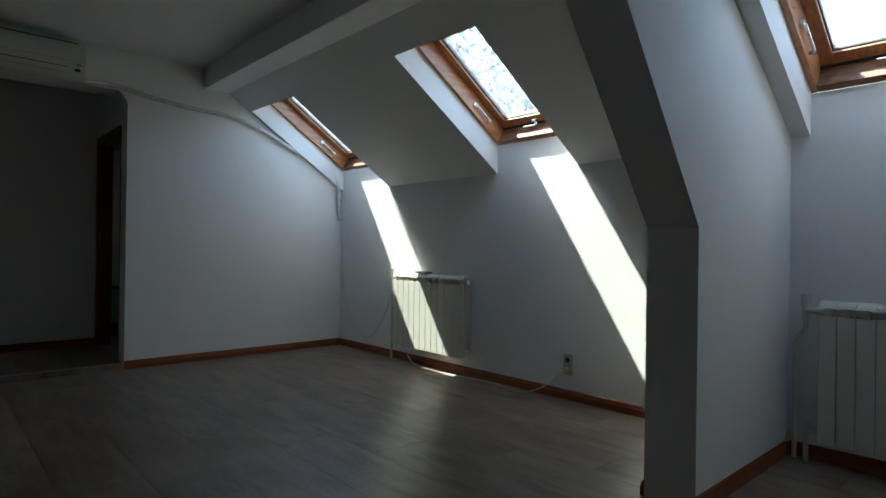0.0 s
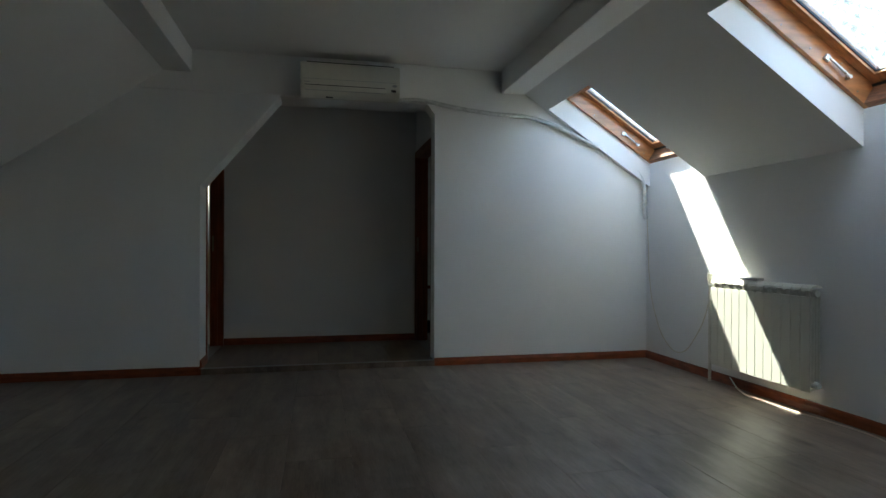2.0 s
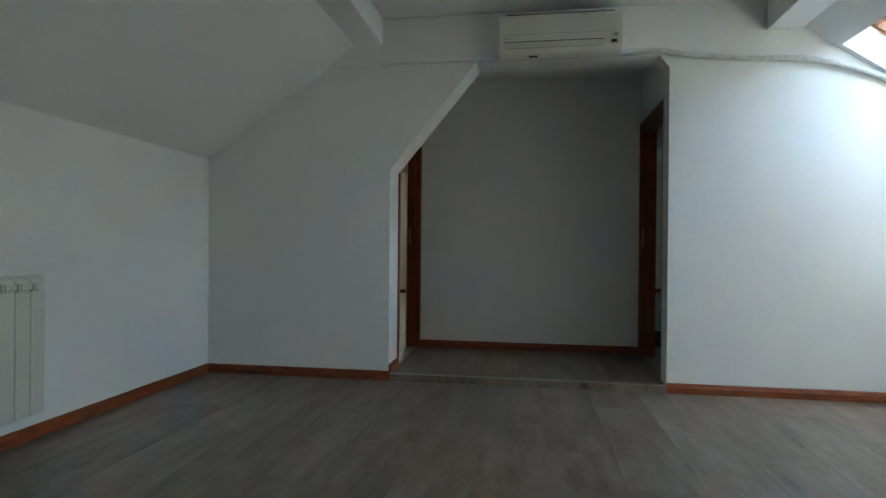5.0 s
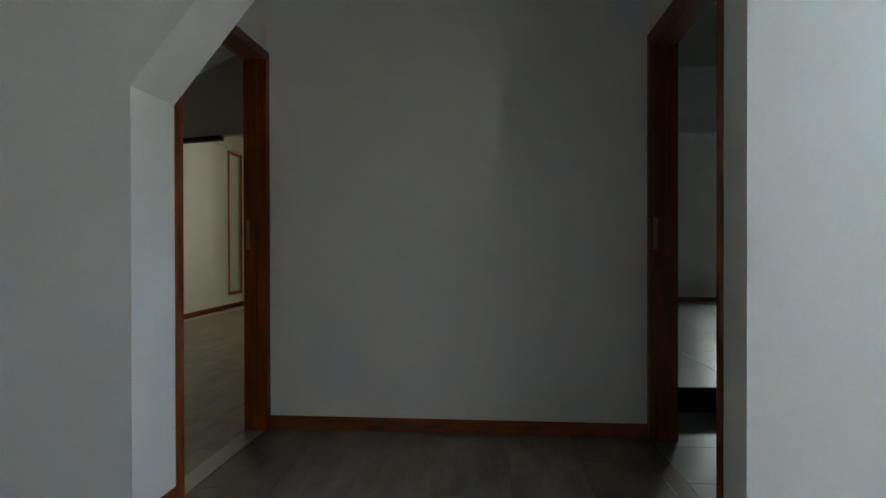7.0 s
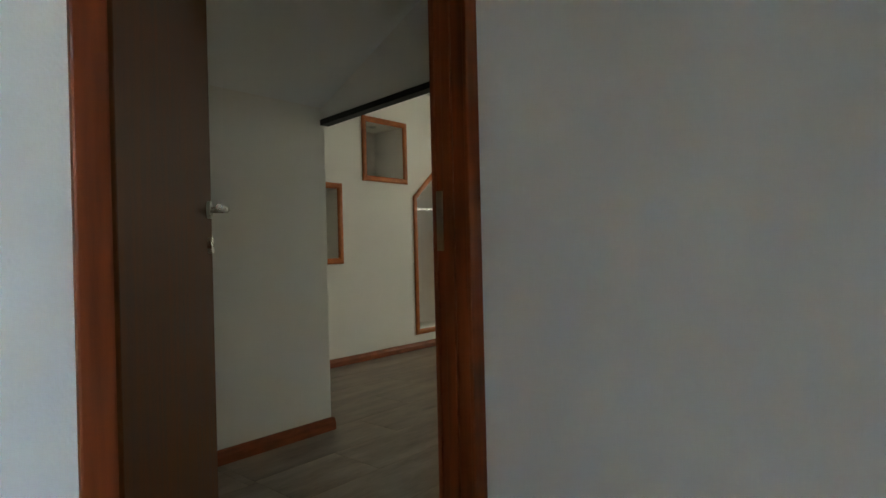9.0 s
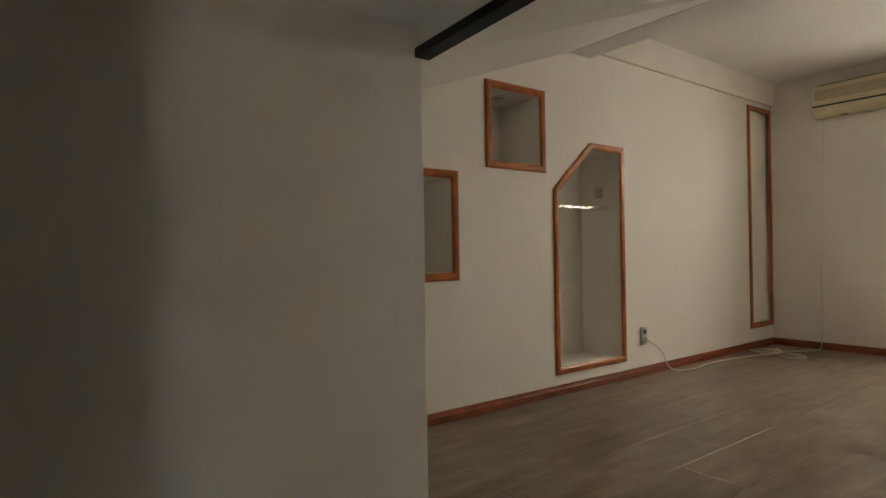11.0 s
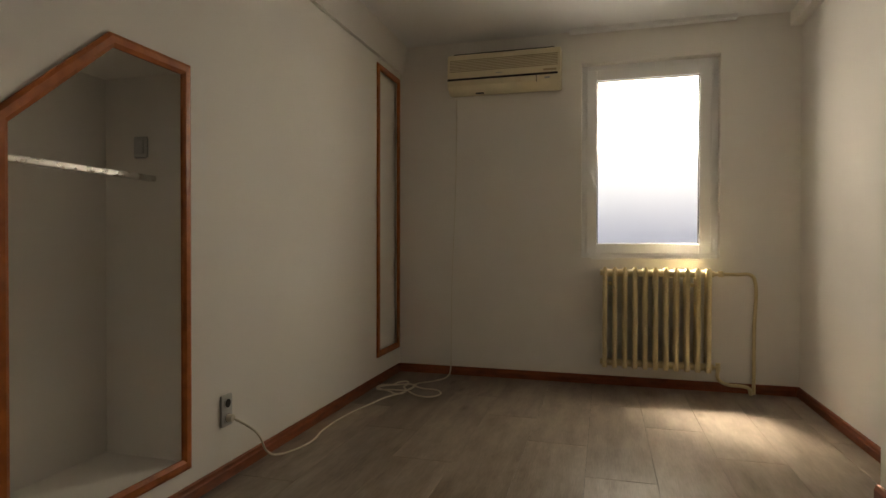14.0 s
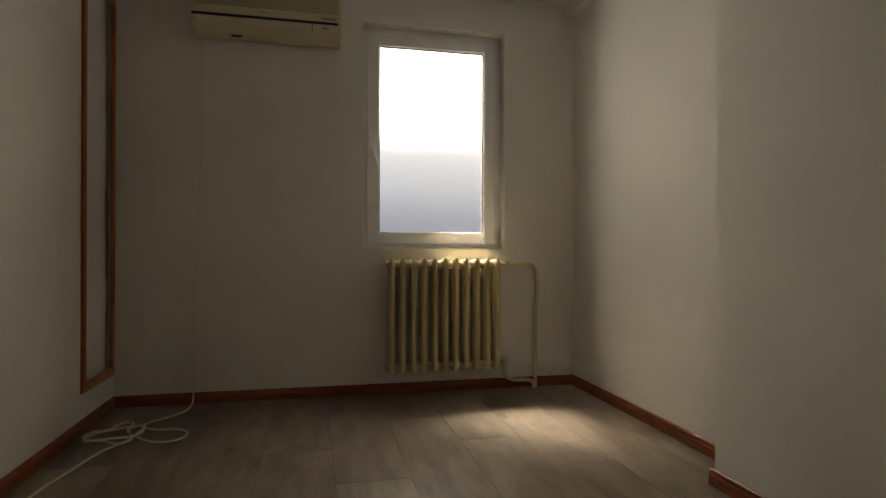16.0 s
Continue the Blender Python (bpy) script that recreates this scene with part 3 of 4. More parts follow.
# ---- roof windows ----
A = math.atan(SL)
def roof_window(y_top, width, label, stay=True):
    """Centre-hung wooden roof window. Local x runs up the slope, y across towards -y, z outward."""
    u, v, w = Vector((-math.cos(A), 0, math.sin(A))), Vector((0, -1, 0)), Vector((math.sin(A), 0, math.cos(A)))
    # outward normal of the slope faces +x and up
    m = Matrix(((u.x, v.x, -w.x, 0.0), (u.y, v.y, -w.y, 0), (u.z, v.z, -w.z, 0), (0, 0, 0, 1)))
    m = Matrix.Translation((0.0, y_top, 1.905)) @ m
    t = thing("roof_window", m, label, "roof window", "roof windows over the knee wall")
    LEN, D, F = 1.08, 0.20, 0.032

    def piece(name, x0, x1, y0, y1, z0, z1, material, parent=t, bev=0.003, lab=""):
        bm = B()
        box(bm, x0, x1, y0, y1, -z1, -z0, bev)
        return part(name, bm, material, parent, lab)

    piece("frame_side", 0, LEN, 0, F, 0, D, PINE)
    piece("frame_side", 0, LEN, width - F, width, 0, D, PINE)
    piece("frame_bottom", -0.0, 0.045, F, width - F, 0, D, PINE_OLD, lab="weathered pine bottom rail")
    piece("frame_top", LEN - 0.04, LEN, F, width - F, 0, D, PINE)
    piece("gasket", 0.045, 0.06, F, width - F, 0.12, 0.18, RUBBER)
    a0, a1, y0, y1 = 0.062, LEN - 0.045, F + 0.006, width - F - 0.006
    sash = piece("sash", a0, a1, y0, y0 + 0.062, 0.125, 0.19, PINE)
    piece("sash_stile", a0, a1, y1 - 0.062, y1, 0.125, 0.19, PINE, sash)
    piece("sash_rail", a0, a0 + 0.07, y0 + 0.062, y1 - 0.062, 0.125, 0.19, PINE, sash)
    piece("sash_rail", a1 - 0.07, a1, y0 + 0.062, y1 - 0.062, 0.125, 0.19, PINE, sash)
    g = piece("pane", a0 + 0.066, a1 - 0.066, y0 + 0.058, y1 - 0.058, 0.155, 0.167, GLASS, sash, 0)
    g.visible_shadow = False
    for yy in (y0 + 0.062, y1 - 0.068):
        piece("glazing_strip", a0 + 0.07, a1 - 0.07, yy, yy + 0.006, 0.141, 0.155, RUBBER, sash, 0)
    piece("glazing_strip", a0 + 0.07, a0 + 0.076, y0 + 0.068, y1 - 0.068, 0.141, 0.155, RUBBER, sash, 0)
    bm = B()
    box(bm, 0.085, 0.105, width / 2 - 0.02, width / 2 + 0.02, -0.126, -0.10, 0.004)
    rod(bm, (0.095, width / 2, -0.105), (0.075, width / 2 + 0.03, -0.08), 0.007)
    rod(bm, (0.075, width / 2 + 0.03, -0.08), (0.075, width / 2 - 0.10, -0.078), 0.008)
    part("handle", bm, METAL, t, "grey metal window handle", smooth=True)
    # stay bar on the side board
    bm = B()
    box(bm, 0.385, 0.42, F, F + 0.02, -0.075, -0.04, 0.004)
    rod(bm, (0.40, F + 0.02, -0.058), (0.22, F + 0.024, -0.05), 0.008)
    rod(bm, (0.225, F, -0.05), (0.225, F + 0.03, -0.05), 0.012)
    part("stay_bar", bm, METAL, t, "metal stay bar on the frame", smooth=True)
    bm = B()
    for xx, zz in ((0.12, -0.03), (0.52, -0.04), (0.75, -0.03), (0.30, -0.1)):
        rod(bm, (xx, F - 0.002, zz), (xx, F + 0.004, zz), 0.006, seg=8)
    part("screws", bm, BRASS, t)
    return t


roof_window(-0.052, 0.816, "varnished pine roof window beside the gable wall")
roof_window(-2.322, 0.762, "varnished pine roof window with dusty glass")
roof_window(-4.532, 0.766, "varnished pine roof window beyond the brace wall")


# ---- radiators ----
def alu_radiator(m, n, label, pitch=0.08, height=0.66):
    """Sectional aluminium radiator; local x along the wall, +y off the wall, z up from its bottom."""
    t = thing("radiator", m, label, "radiator")
    H = height
    w = pitch - 0.004
    panel = B()
    box(panel, 0.002, 0.002 + w, 0.092, 0.102, 0.0, H - 0.075, 0.003)
    bm = B()
    box(bm, pitch / 2 - 0.014, pitch / 2 + 0.014, 0.02, 0.092, 0.01, H - 0.03)
    for yy in (0.018, 0.04, 0.064):
        box(bm, 0.008, pitch - 0.008, yy, yy + 0.004, 0.03, H - 0.05)
    prof = [(0.01, H - 0.012), (0.05, H), (0.078, H - 0.006), (0.096, H - 0.020), (0.103, H - 0.036), (0.098, H - 0.037), (0.088, H - 0.022), (0.06, H - 0.012), (0.01, H - 0.02)]
    hood = B()
    prism(hood, prof, "x", 0.0025, pitch - 0.0025)
    box(hood, pitch / 2 - 0.003, pitch / 2 + 0.003, 0.085, 0.099, H - 0.08, H - 0.03)
    for z in (H - 0.062, H - 0.048):
        box(bm, 0.004, pitch - 0.004, 0.080, 0.084, z - 0.005, z + 0.004)
    sec = part("section", bm, RAD, t)
    pieces = part("front_panel", panel, RAD, sec), part("hood", hood, RAD, sec)
    for i in range(1, n):
        o = again(sec, Matrix.Translation((i * pitch, 0, 0)))
        for q in pieces:
            again(q, Matrix(), o)
    for z in (0.045, H - 0.055):
        bm = B()
        rod(bm, (-0.01, 0.055, z), (n * pitch + 0.01, 0.055, z), 0.022)
        part("header_tube", bm, RAD, t)
    for x, z in ((-0.012, 0.045), (n * pitch + 0.012, 0.045), (n * pitch + 0.012, H - 0.055)):
        bm = B()
        rod(bm, (x - 0.012, 0.055, z), (x + 0.012, 0.055, z), 0.019, seg=6)
        part("end_plug", bm, RAD, t)
    for x in (pitch * 1.5, pitch * (n - 1.5)):
        bm = B()
        box(bm, x - 0.012, x + 0.012, 0.0, 0.045, H - 0.10, H - 0.06)
        part("wall_bracket", bm, RAD, t)
    return t


def mirrored_east(x, y, z):
    return Matrix.Translation((x, y, z)) @ Matrix.Rotation(radians(90), 4, "Z")
radA = alu_radiator(mirrored_east(-0.012, -2.06, 0.155), 12, "white sectional aluminium radiator in a strip of sunlight", 0.0795, 0.685)
radC = alu_radiator(mirrored_east(-0.012, -5.40, 0.115), 10, "white sectional aluminium radiator with angled pipes", 0.0795, 0.715)
radB = alu_radiator(Matrix.Translation((XW + 0.012, -1.672, 0.158)) @ Matrix.Rotation(radians(-90), 4, "Z"), 12, "white sectional aluminium radiator with surface pipes", 0.0865, 0.69)
for r, n, H, p in ((radA, 12, 0.685, 0.0795), (radC, 10, 0.715, 0.0795), (radB, 12, 0.69, 0.0865)):
    x = n * p
    bm = B()
    rod(bm, (x, 0.055, H - 0.055), (x + 0.07, 0.055, H - 0.055), 0.014)
    rod(bm, (x + 0.07, 0.055, H - 0.085), (x + 0.07, 0.055, H - 0.03), 0.015)
    rod(bm, (x + 0.07, 0.055, H - 0.03), (x + 0.07, 0.055, H + 0.03), 0.019, 0.022)
    part("valve", bm, PLASTIC, r, "white radiator valve", smooth=True)
    bm = B()
    rod(bm, (x, 0.055, 0.045), (x + 0.06, 0.055, 0.045), 0.013)
    rod(bm, (x + 0.06, 0.055, 0.01), (x + 0.06, 0.055, 0.085), 0.015)
    part("return_valve", bm, PLASTIC, r, smooth=True)
# pipes
cable("radiator_pipe", [(-0.067, -4.535, 0.745), (-0.067, -4.535, 0.68), (-0.05, -4.49, 0.62), (-0.045, -4.485, 0.5), (-0.045, -4.485, 0.2), (-0.045, -4.485, 0.0)], 0.012, PLASTIC, "white painted heating pipe going into the floor", "pipe")
cable("radiator_pipe", [(-0.067, -4.545, 0.16), (-0.067, -4.545, 0.1), (-0.067, -4.545, 0.0)], 0.012, PLASTIC, "white painted heating pipe stub at the floor", "pipe")
cable("radiator_pipe", [(-0.067, -1.035, 0.78), (-0.067, -1.035, 0.5), (-0.067, -1.035, 0.2), (-0.067, -1.035, 0.0)], 0.012, PLASTIC, "white painted heating pipe beside the radiator", "pipe")
cable("radiator_pipe", [(XW + 0.067, -2.79, 0.79), (XW + 0.05, -3.0, 0.785), (XW + 0.04, -4.2, 0.775), (XW + 0.04, YN, 0.77)], 0.013, PLASTIC, "white painted heating pipe along the wall", "pipe")
cable("radiator_pipe", [(XW + 0.067, -2.78, 0.20), (XW + 0.05, -2.95, 0.19), (XW + 0.05, -3.15, 0.178), (XW + 0.05, -3.195, 0.165), (XW + 0.05, -3.207, 0.12), (XW + 0.05, -3.207, 0.0)], 0.013, PLASTIC, "white painted heating pipe bending down into the floor", "pipe")


def iron_radiator(m, n, label, pitch=0.0735, H=0.77):
    """Old cast-iron column radiator; local x along the wall, -y off the wall."""
    t = thing("cast_iron_radiator", m, label, "radiator")
    bm = B()
    for yy, r in ((-0.145, 0.0185), (-0.095, 0.015), (-0.045, 0.0185)):
        rod(bm, (0, yy, 0.03), (0, yy, H - 0.03), r, seg=10)
    for z in (0.035, H - 0.035):
        box(bm, -0.0185, 0.0185, -0.158, -0.032, z - 0.028, z + 0.028, 0.011)
    rod(bm, (0, -0.145, H - 0.03), (0, -0.145, H + 0.004), 0.0185, 0.010, seg=10)
    sec = part("column", bm, RAD_OLD, t, smooth=True)
    for i in range(1, n):
        again(sec, Matrix.Translation((i * pitch, 0, 0)))
    for z in (0.042, H - 0.042):
        bm = B()
        rod(bm, (0.008, -0.095, z), (pitch - 0.008, -0.095, z), 0.028, seg=14)
        hub = part("hub", bm, RAD_OLD, t, smooth=True)
        for i in range(1, n - 1):
            again(hub, Matrix.Translation((i * pitch, 0, 0)))
        for xa, xb in ((-0.035, -0.01), ((n - 1) * pitch + 0.01, (n - 1) * pitch + 0.04)):
            bm = B()
            rod(bm, (xa, -0.095, z), (xb, -0.095, z), 0.023, seg=6)
            part("end_plug", bm, RAD_OLD, t)
    for x in (0.04, (n - 1) * pitch - 0.11):
        bm = B()
        box(bm, x - 0.014, x + 0.014, -0.10, 0.0, H - 0.14, H - 0.115, 0.003)
        part("wall_bracket", bm, RAD_OLD, t)
    bm = B()
    x = (n - 1) * pitch
    rod(bm, (x + 0.03, -0.095, H - 0.042), (x + 0.085, -0.095, H - 0.042), 0.014)
    rod(bm, (x + 0.085, -0.095, H - 0.062), (x + 0.085, -0.095, H - 0.02), 0.02, seg=10)
    part("valve", bm, RAD_OLD, t, smooth=True)
    bm = B()
    rod(bm, (x + 0.03, -0.095, 0.042), (x + 0.07, -0.095, 0.042), 0.013)
    rod(bm, (x + 0.07, -0.095, 0.02), (x + 0.07, -0.095, 0.075), 0.017, seg=10)
    part("return_valve", bm, RAD_OLD, t, smooth=True)
    return t


iron_radiator(Matrix.Translation((-5.395, WY, 0.205)), 11, "yellowed cast-iron column radiator under the window", 0.0735, 0.775)
iron_radiator(Matrix.Translation((0.54, LY + 0.12, LZ + 0.09)), 10, "old cream cast-iron column radiator under a frosted window", 0.07, 0.80)
cable("heating_pipe", [(-4.56, 7.445, 0.938), (-4.45, 7.49, 0.935), (-4.36, 7.51, 0.93), (-4.335, 7.512, 0.90), (-4.335, 7.512, 0.5), (-4.335, 7.512, 0.05)], 0.013, RAD_OLD, "cream painted heating pipe beside the radiator", "pipe")
cable("heating_pipe", [(-4.59, 7.445, 0.235), (-4.585, 7.45, 0.16), (-4.53, 7.46, 0.125), (-4.42, 7.465, 0.115), (-4.375, 7.47, 0.1), (-4.362, 7.472, 0.05)], 0.013, RAD_OLD, "cream painted return pipe bending to the floor", "pipe")


# ---- windows ----
def pvc_window(name, x0, x1, z0, z1, y, m_label):
    """Single casement with frosted glass, hinged at x1, handle at x0."""
    t = thing(name, Matrix(), m_label, "window", kind="structure")
    def piece(nm, a0, a1, c0, c1, e0, e1, material=PVC, parent=t, bev=0.005, lab=""):
        bm = B()
        box(bm, a0, a1, c0, c1, e0, e1, bev)
        return part(nm, bm, material, parent, lab)
    f = 0.05
    piece("frame_side", x0, x0 + f, y + 0.03, y + 0.10, z0, z1)
    piece("frame_side", x1 - f, x1, y + 0.03, y + 0.10, z0, z1)
    piece("frame_bottom", x0 + f, x1 - f, y + 0.03, y + 0.10, z0, z0 + f)
    piece("frame_top", x0 + f, x1 - f, y + 0.03, y + 0.10, z1 - f, z1)
    a0, a1, e0, e1, s = x0 + 0.035, x1 - 0.05, z0 + 0.03, z1 - 0.04, 0.085
    sash = piece("sash", a0, a0 + s, y + 0.01, y + 0.08, e0, e1, bev=0.008)
    piece("sash_stile", a1 - s, a1, y + 0.01, y + 0.08, e0, e1, parent=sash, bev=0.008)
    piece("sash_rail", a0 + s, a1 - s, y + 0.011, y + 0.08, e0, e0 + s, parent=sash, bev=0.008)
    piece("sash_rail", a0 + s, a1 - s, y + 0.011, y + 0.08, e1 - s, e1, parent=sash, bev=0.008)
    for aa in (a0 + s, a1 - s - 0.007):
        piece("gasket", aa, aa + 0.007, y + 0.03, y + 0.042, e0 + s, e1 - s, RUBBER, sash, 0)
    piece("gasket", a0 + s + 0.007, a1 - s - 0.007, y + 0.03, y + 0.042, e1 - s - 0.007, e1 - s, RUBBER, sash, 0)
    g = piece("pane", a0 + s - 0.01, a1 - s + 0.01, y + 0.045, y + 0.053, e0 + s - 0.01, e1 - s + 0.01, FROST, sash, 0, "frosted glass")
    g.visible_shadow = False
    zc = (z0 + z1) / 2 - 0.10
    bm = B()
    box(bm, a0 + 0.028, a0 + 0.056, y - 0.002, y + 0.012, zc - 0.035, zc + 0.035, 0.005)
    rod(bm, (a0 + 0.042, y, zc), (a0 + 0.042, y - 0.04, zc), 0.009)
    rod(bm, (a0 + 0.030, y - 0.038, zc + 0.02), (a0 + 0.075, y - 0.038, zc - 0.115), 0.011, 0.009)
    part("handle", bm, PVC, sash, "white lever handle", smooth=True)
    for z in (z0 + 0.10, z1 - 0.12):
        bm = B()
        rod(bm, (a1 + 0.012, y + 0.006, z - 0.05), (a1 + 0.012, y + 0.006, z + 0.05), 0.010)
        part("hinge", bm, PVC, t, smooth=True)
    return t


pvc_window("window_1", wx0, wx1, wz0, wz1, WY + 0.055, "white plastic casement window with frosted glass")
pvc_window("window_2", 0.42, 1.35, 1.16, 2.50, LY + 0.13, "white plastic window with frosted glass")
b = B()
box(b, -5.50, -5.32, WY - 0.012, WY - 0.001, wz0 - 0.012, wz0 + 0.004, 0.002)
tagged(part("plastic_strip", b, PVC), "short white plastic strip under the window", "trim piece")
# added glowing sheet; the bright-to-grey fall of daylight is in its colour
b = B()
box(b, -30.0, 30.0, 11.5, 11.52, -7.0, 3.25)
structure("backdrop", b, glow("painted_daylight", (0.22, 0.245, 0.33), (0.93, 0.97, 1.0), 1.2, 2.6, 0.045), "glowing backdrop with pale daylight painted on, behind the frosted windows", "backdrop")

# curtain rail over the bedroom window
rail = thing("curtain_rail", Matrix(), "white plastic curtain rail on the ceiling", "curtain rail")
b = B()
box(b, -5.675, -4.465, WY - 0.075, WY - 0.015, BZ - 0.028, BZ, 0.003)
part("track", b, PVC, rail)
for k in range(3):
    b = B()
    box(b, -5.67, -4.47, WY - 0.080, WY - 0.0755, BZ - 0.026 + k * 0.009, BZ - 0.021 + k * 0.009)
    part("ridge", b, PVC, rail)


# ---- niche frames ----
def niche_frame(name, pts, label):
    """Mitred wooden moulding round a niche mouth; pts are (y, z) of the outer edge, in order."""
    t = thing(name, Matrix(), label, "niche frame", "wood-framed niches in the cream wall")
    n, w = len(pts), 0.05
    cy, cz = sum(p[0] for p in pts) / n, sum(p[1] for p in pts) / n
    inner = []
    for i in range(n):
        p0, p1, p2 = Vector(pts[i - 1]), Vector(pts[i]), Vector(pts[(i + 1) % n])
        d1, d2 = (p1 - p0).normalized(), (p2 - p1).normalized()
        n1_, n2_ = Vector((-d1.y, d1.x)), Vector((-d2.y, d2.x))
        if n1_.dot(Vector((cy, cz)) - p1) < 0:
            n1_ = -n1_
        if n2_.dot(Vector((cy, cz)) - p1) < 0:
            n2_ = -n2_
        bis = (n1_ + n2_).normalized()
        inner.append(p1 + bis * (w / max(0.3, bis.dot(n1_))))
    for i in range(n):
        j = (i + 1) % n
        bm = B()
        ring = []
        a, c, a2, c2 = Vector(pts[i]), Vector(pts[j]), inner[i], inner[j]
        layers = [(WX + 0.001, 0.0), (WX + 0.012, 0.0), (WX + 0.018, 0.25), (WX + 0.018, 0.7), (WX + 0.010, 1.0), (WX + 0.001, 1.0)]
        for s, e in ((a, a2), (c, c2)):
            ring.append([bm.verts.new((x, *(s + (e - s) * k))) for x, k in layers])
        fs = [bm.faces.new(ring[0]), bm.faces.new(list(reversed(ring[1])))]
        for q in range(len(layers)):
            r_ = (q + 1) % len(layers)
            fs.append(bm.faces.new((ring[0][r_], ring[0][q], ring[1][q], ring[1][r_])))
        bmesh.ops.recalc_face_normals(bm, faces=fs)
        part("moulding", bm, TRIM, t)
    return t


niche_frame("framed_niche", [(n1[0] - 0.01, n1[2] - 0.01), (n1[1], n1[2] - 0.01), (n1[1], n1[3] + 0.01), (n1[0] - 0.01, n1[3] + 0.01)], "orange-brown wooden frame of a wide niche")
niche_frame("framed_niche", [(n2[0], n2[2]), (n2[1], n2[2]), (n2[1], n2[3]), (n2[0], n2[3])], "orange-brown wooden frame of a square upper niche")
niche_frame("framed_niche", [(n3y0, n3z0), (n3y1, n3z0), (n3y1, n3zt), (n3yt, n3zt), (n3y0, n3zl)], "orange-brown wooden frame of a tall niche with a cut corner")
niche_frame("framed_niche", [(7.015, 0.261), (7.52, 0.261), (7.52, 2.575), (7.015, 2.575)], "tall narrow wooden frame of a shallow wall recess")
b = B()
box(b, WX - 0.16, WX - 0.13, h3y0, h3y1, 1.425, 1.451, 0.006)
tagged(part("clothes_rail", b, METAL), "flat metal hanging rail inside the tall niche", "clothes rail")
b = B()
box(b, WX - 0.24, WX - 0.17, h3y1 - 0.012, h3y1, 1.53, 1.62, 0.008)
box(b, WX - 0.225, WX - 0.185, h3y1 - 0.018, h3y1 - 0.010, 1.545, 1.605, 0.004)
tagged(part("wall_switch", b, SILVER), "small grey wall switch inside the tall niche", "switch")
for yc, zc in ((2.79, h1[3]), (3.70, h2[3])):
    lamp = thing("niche_spotlight", Matrix.Translation((WX - 0.17, yc, zc)), "unlit round recessed spotlight in a niche top", "spotlight", "niche spotlights")
    b = B()
    rod(b, (0, 0, -0.008), (0, 0, 0.0), 0.045, seg=28)
    part("rim", b, METAL, lamp, smooth=True)
    b = B()
    rod(b, (0, 0, -0.010), (0, 0, -0.007), 0.028, seg=24)
    part("lens", b, GREY, lamp)


# ---- air conditioners ----
def air_con(m, W, H, D, body_mat, label, old):
    """Wall split unit; local x along the wall, -y off the wall, z up from its bottom."""
    t = thing("air_conditioner", m, label, "air conditioner", "wall air conditioners")
    prof = [(0, 0.01), (-D * 0.55, 0.0), (-D * 0.92, 0.035), (-D, 0.07), (-D, H - 0.05), (-D * 0.93, H - 0.012), (-D * 0.8, H), (0, H)]
    bm = B()
    prism(bm, prof, "x", 0, W)
    bmesh.ops.bevel(bm, geom=[e for e in bm.edges], offset=0.006, segments=2, affect="EDGES")
    body = part("body", bm, body_mat, t, smooth=True)
    def plate(nm, x0, x1, z0, z1, material, d=0.003, parent=t, y=None, bev=0.001):
        bm = B()
        yy = -D if y is None else y
        box(bm, x0, x1, yy - d, yy + 0.004, z0, z1, bev)
        return part(nm, bm, material, parent)
    if old:
        for k in range(11):
            z = 0.165 + k * 0.0125
            if z < H - 0.05:
                plate("grille_slat", 0.02, W - 0.02, z, z + 0.007, GRILLE, 0.002)
        plate("dark_gap", 0.0, W - 0.02, 0.096, 0.113, DARK, 0.002)
        plate("gap_upright", W - 0.185, W - 0.181, 0.045, 0.097, DARK, 0.002)
        plate("display", W - 0.12, W - 0.08, 0.066, 0.078, GREY, 0.003)
        plate("name_plate", W - 0.13, W - 0.03, 0.125, 0.142, GRILLE, 0.0015)
        plate("badge", W * 0.44, W * 0.50, 0.136, 0.142, GREY, 0.002)
        plate("louvre", 0.03, W - 0.19, 0.05, 0.093, PLASTIC_OLD, 0.004, bev=0.002)
    else:
        plate("panel_seam", 0.02, W - 0.03, 0.135, 0.138, GREY, 0.001)
        plate("louvre_gap", 0.035, W - 0.125, 0.083, 0.088, DARK, 0.002)
        plate("louvre", 0.035, W - 0.125, 0.045, 0.082, PLASTIC, 0.005, bev=0.002)
        plate("louvre_gap", 0.035, W - 0.125, 0.041, 0.0445, GREY, 0.002, y=-D * 0.97)
        plate("display", W - 0.075, W - 0.035, 0.058, 0.078, DARK, 0.003)
        for k in range(3):
            plate("mark", W - 0.075 + k * 0.014, W - 0.066 + k * 0.014, 0.046, 0.049, GREY, 0.002)
        bm = B()
        bmesh.ops.create_cone(bm, cap_ends=True, segments=24, radius1=0.022, radius2=0.020, depth=0.004, matrix=Matrix.Translation((W - 0.045, -D - 0.001, 0.112)) @ Matrix.Rotation(radians(90), 4, "X") @ Matrix.Diagonal((1, 0.55, 1, 1)))
        part("badge", bm, GREY, t)
        plate("badge_bar", 0.03, 0.075, 0.105, 0.112, GREY, 0.0015)
    bm = B()
    box(bm, 0.05, W - 0.05, -D * 0.85, -0.03, H - 0.004, H + 0.003)
    part("top_grille", bm, DARK, t)
    bm = B()
    box(bm, W * 0.25, W * 0.32, -D * 0.75, -D * 0.6, -0.003, 0.002)
    part("bottom_mark", bm, DARK, t)
    return t


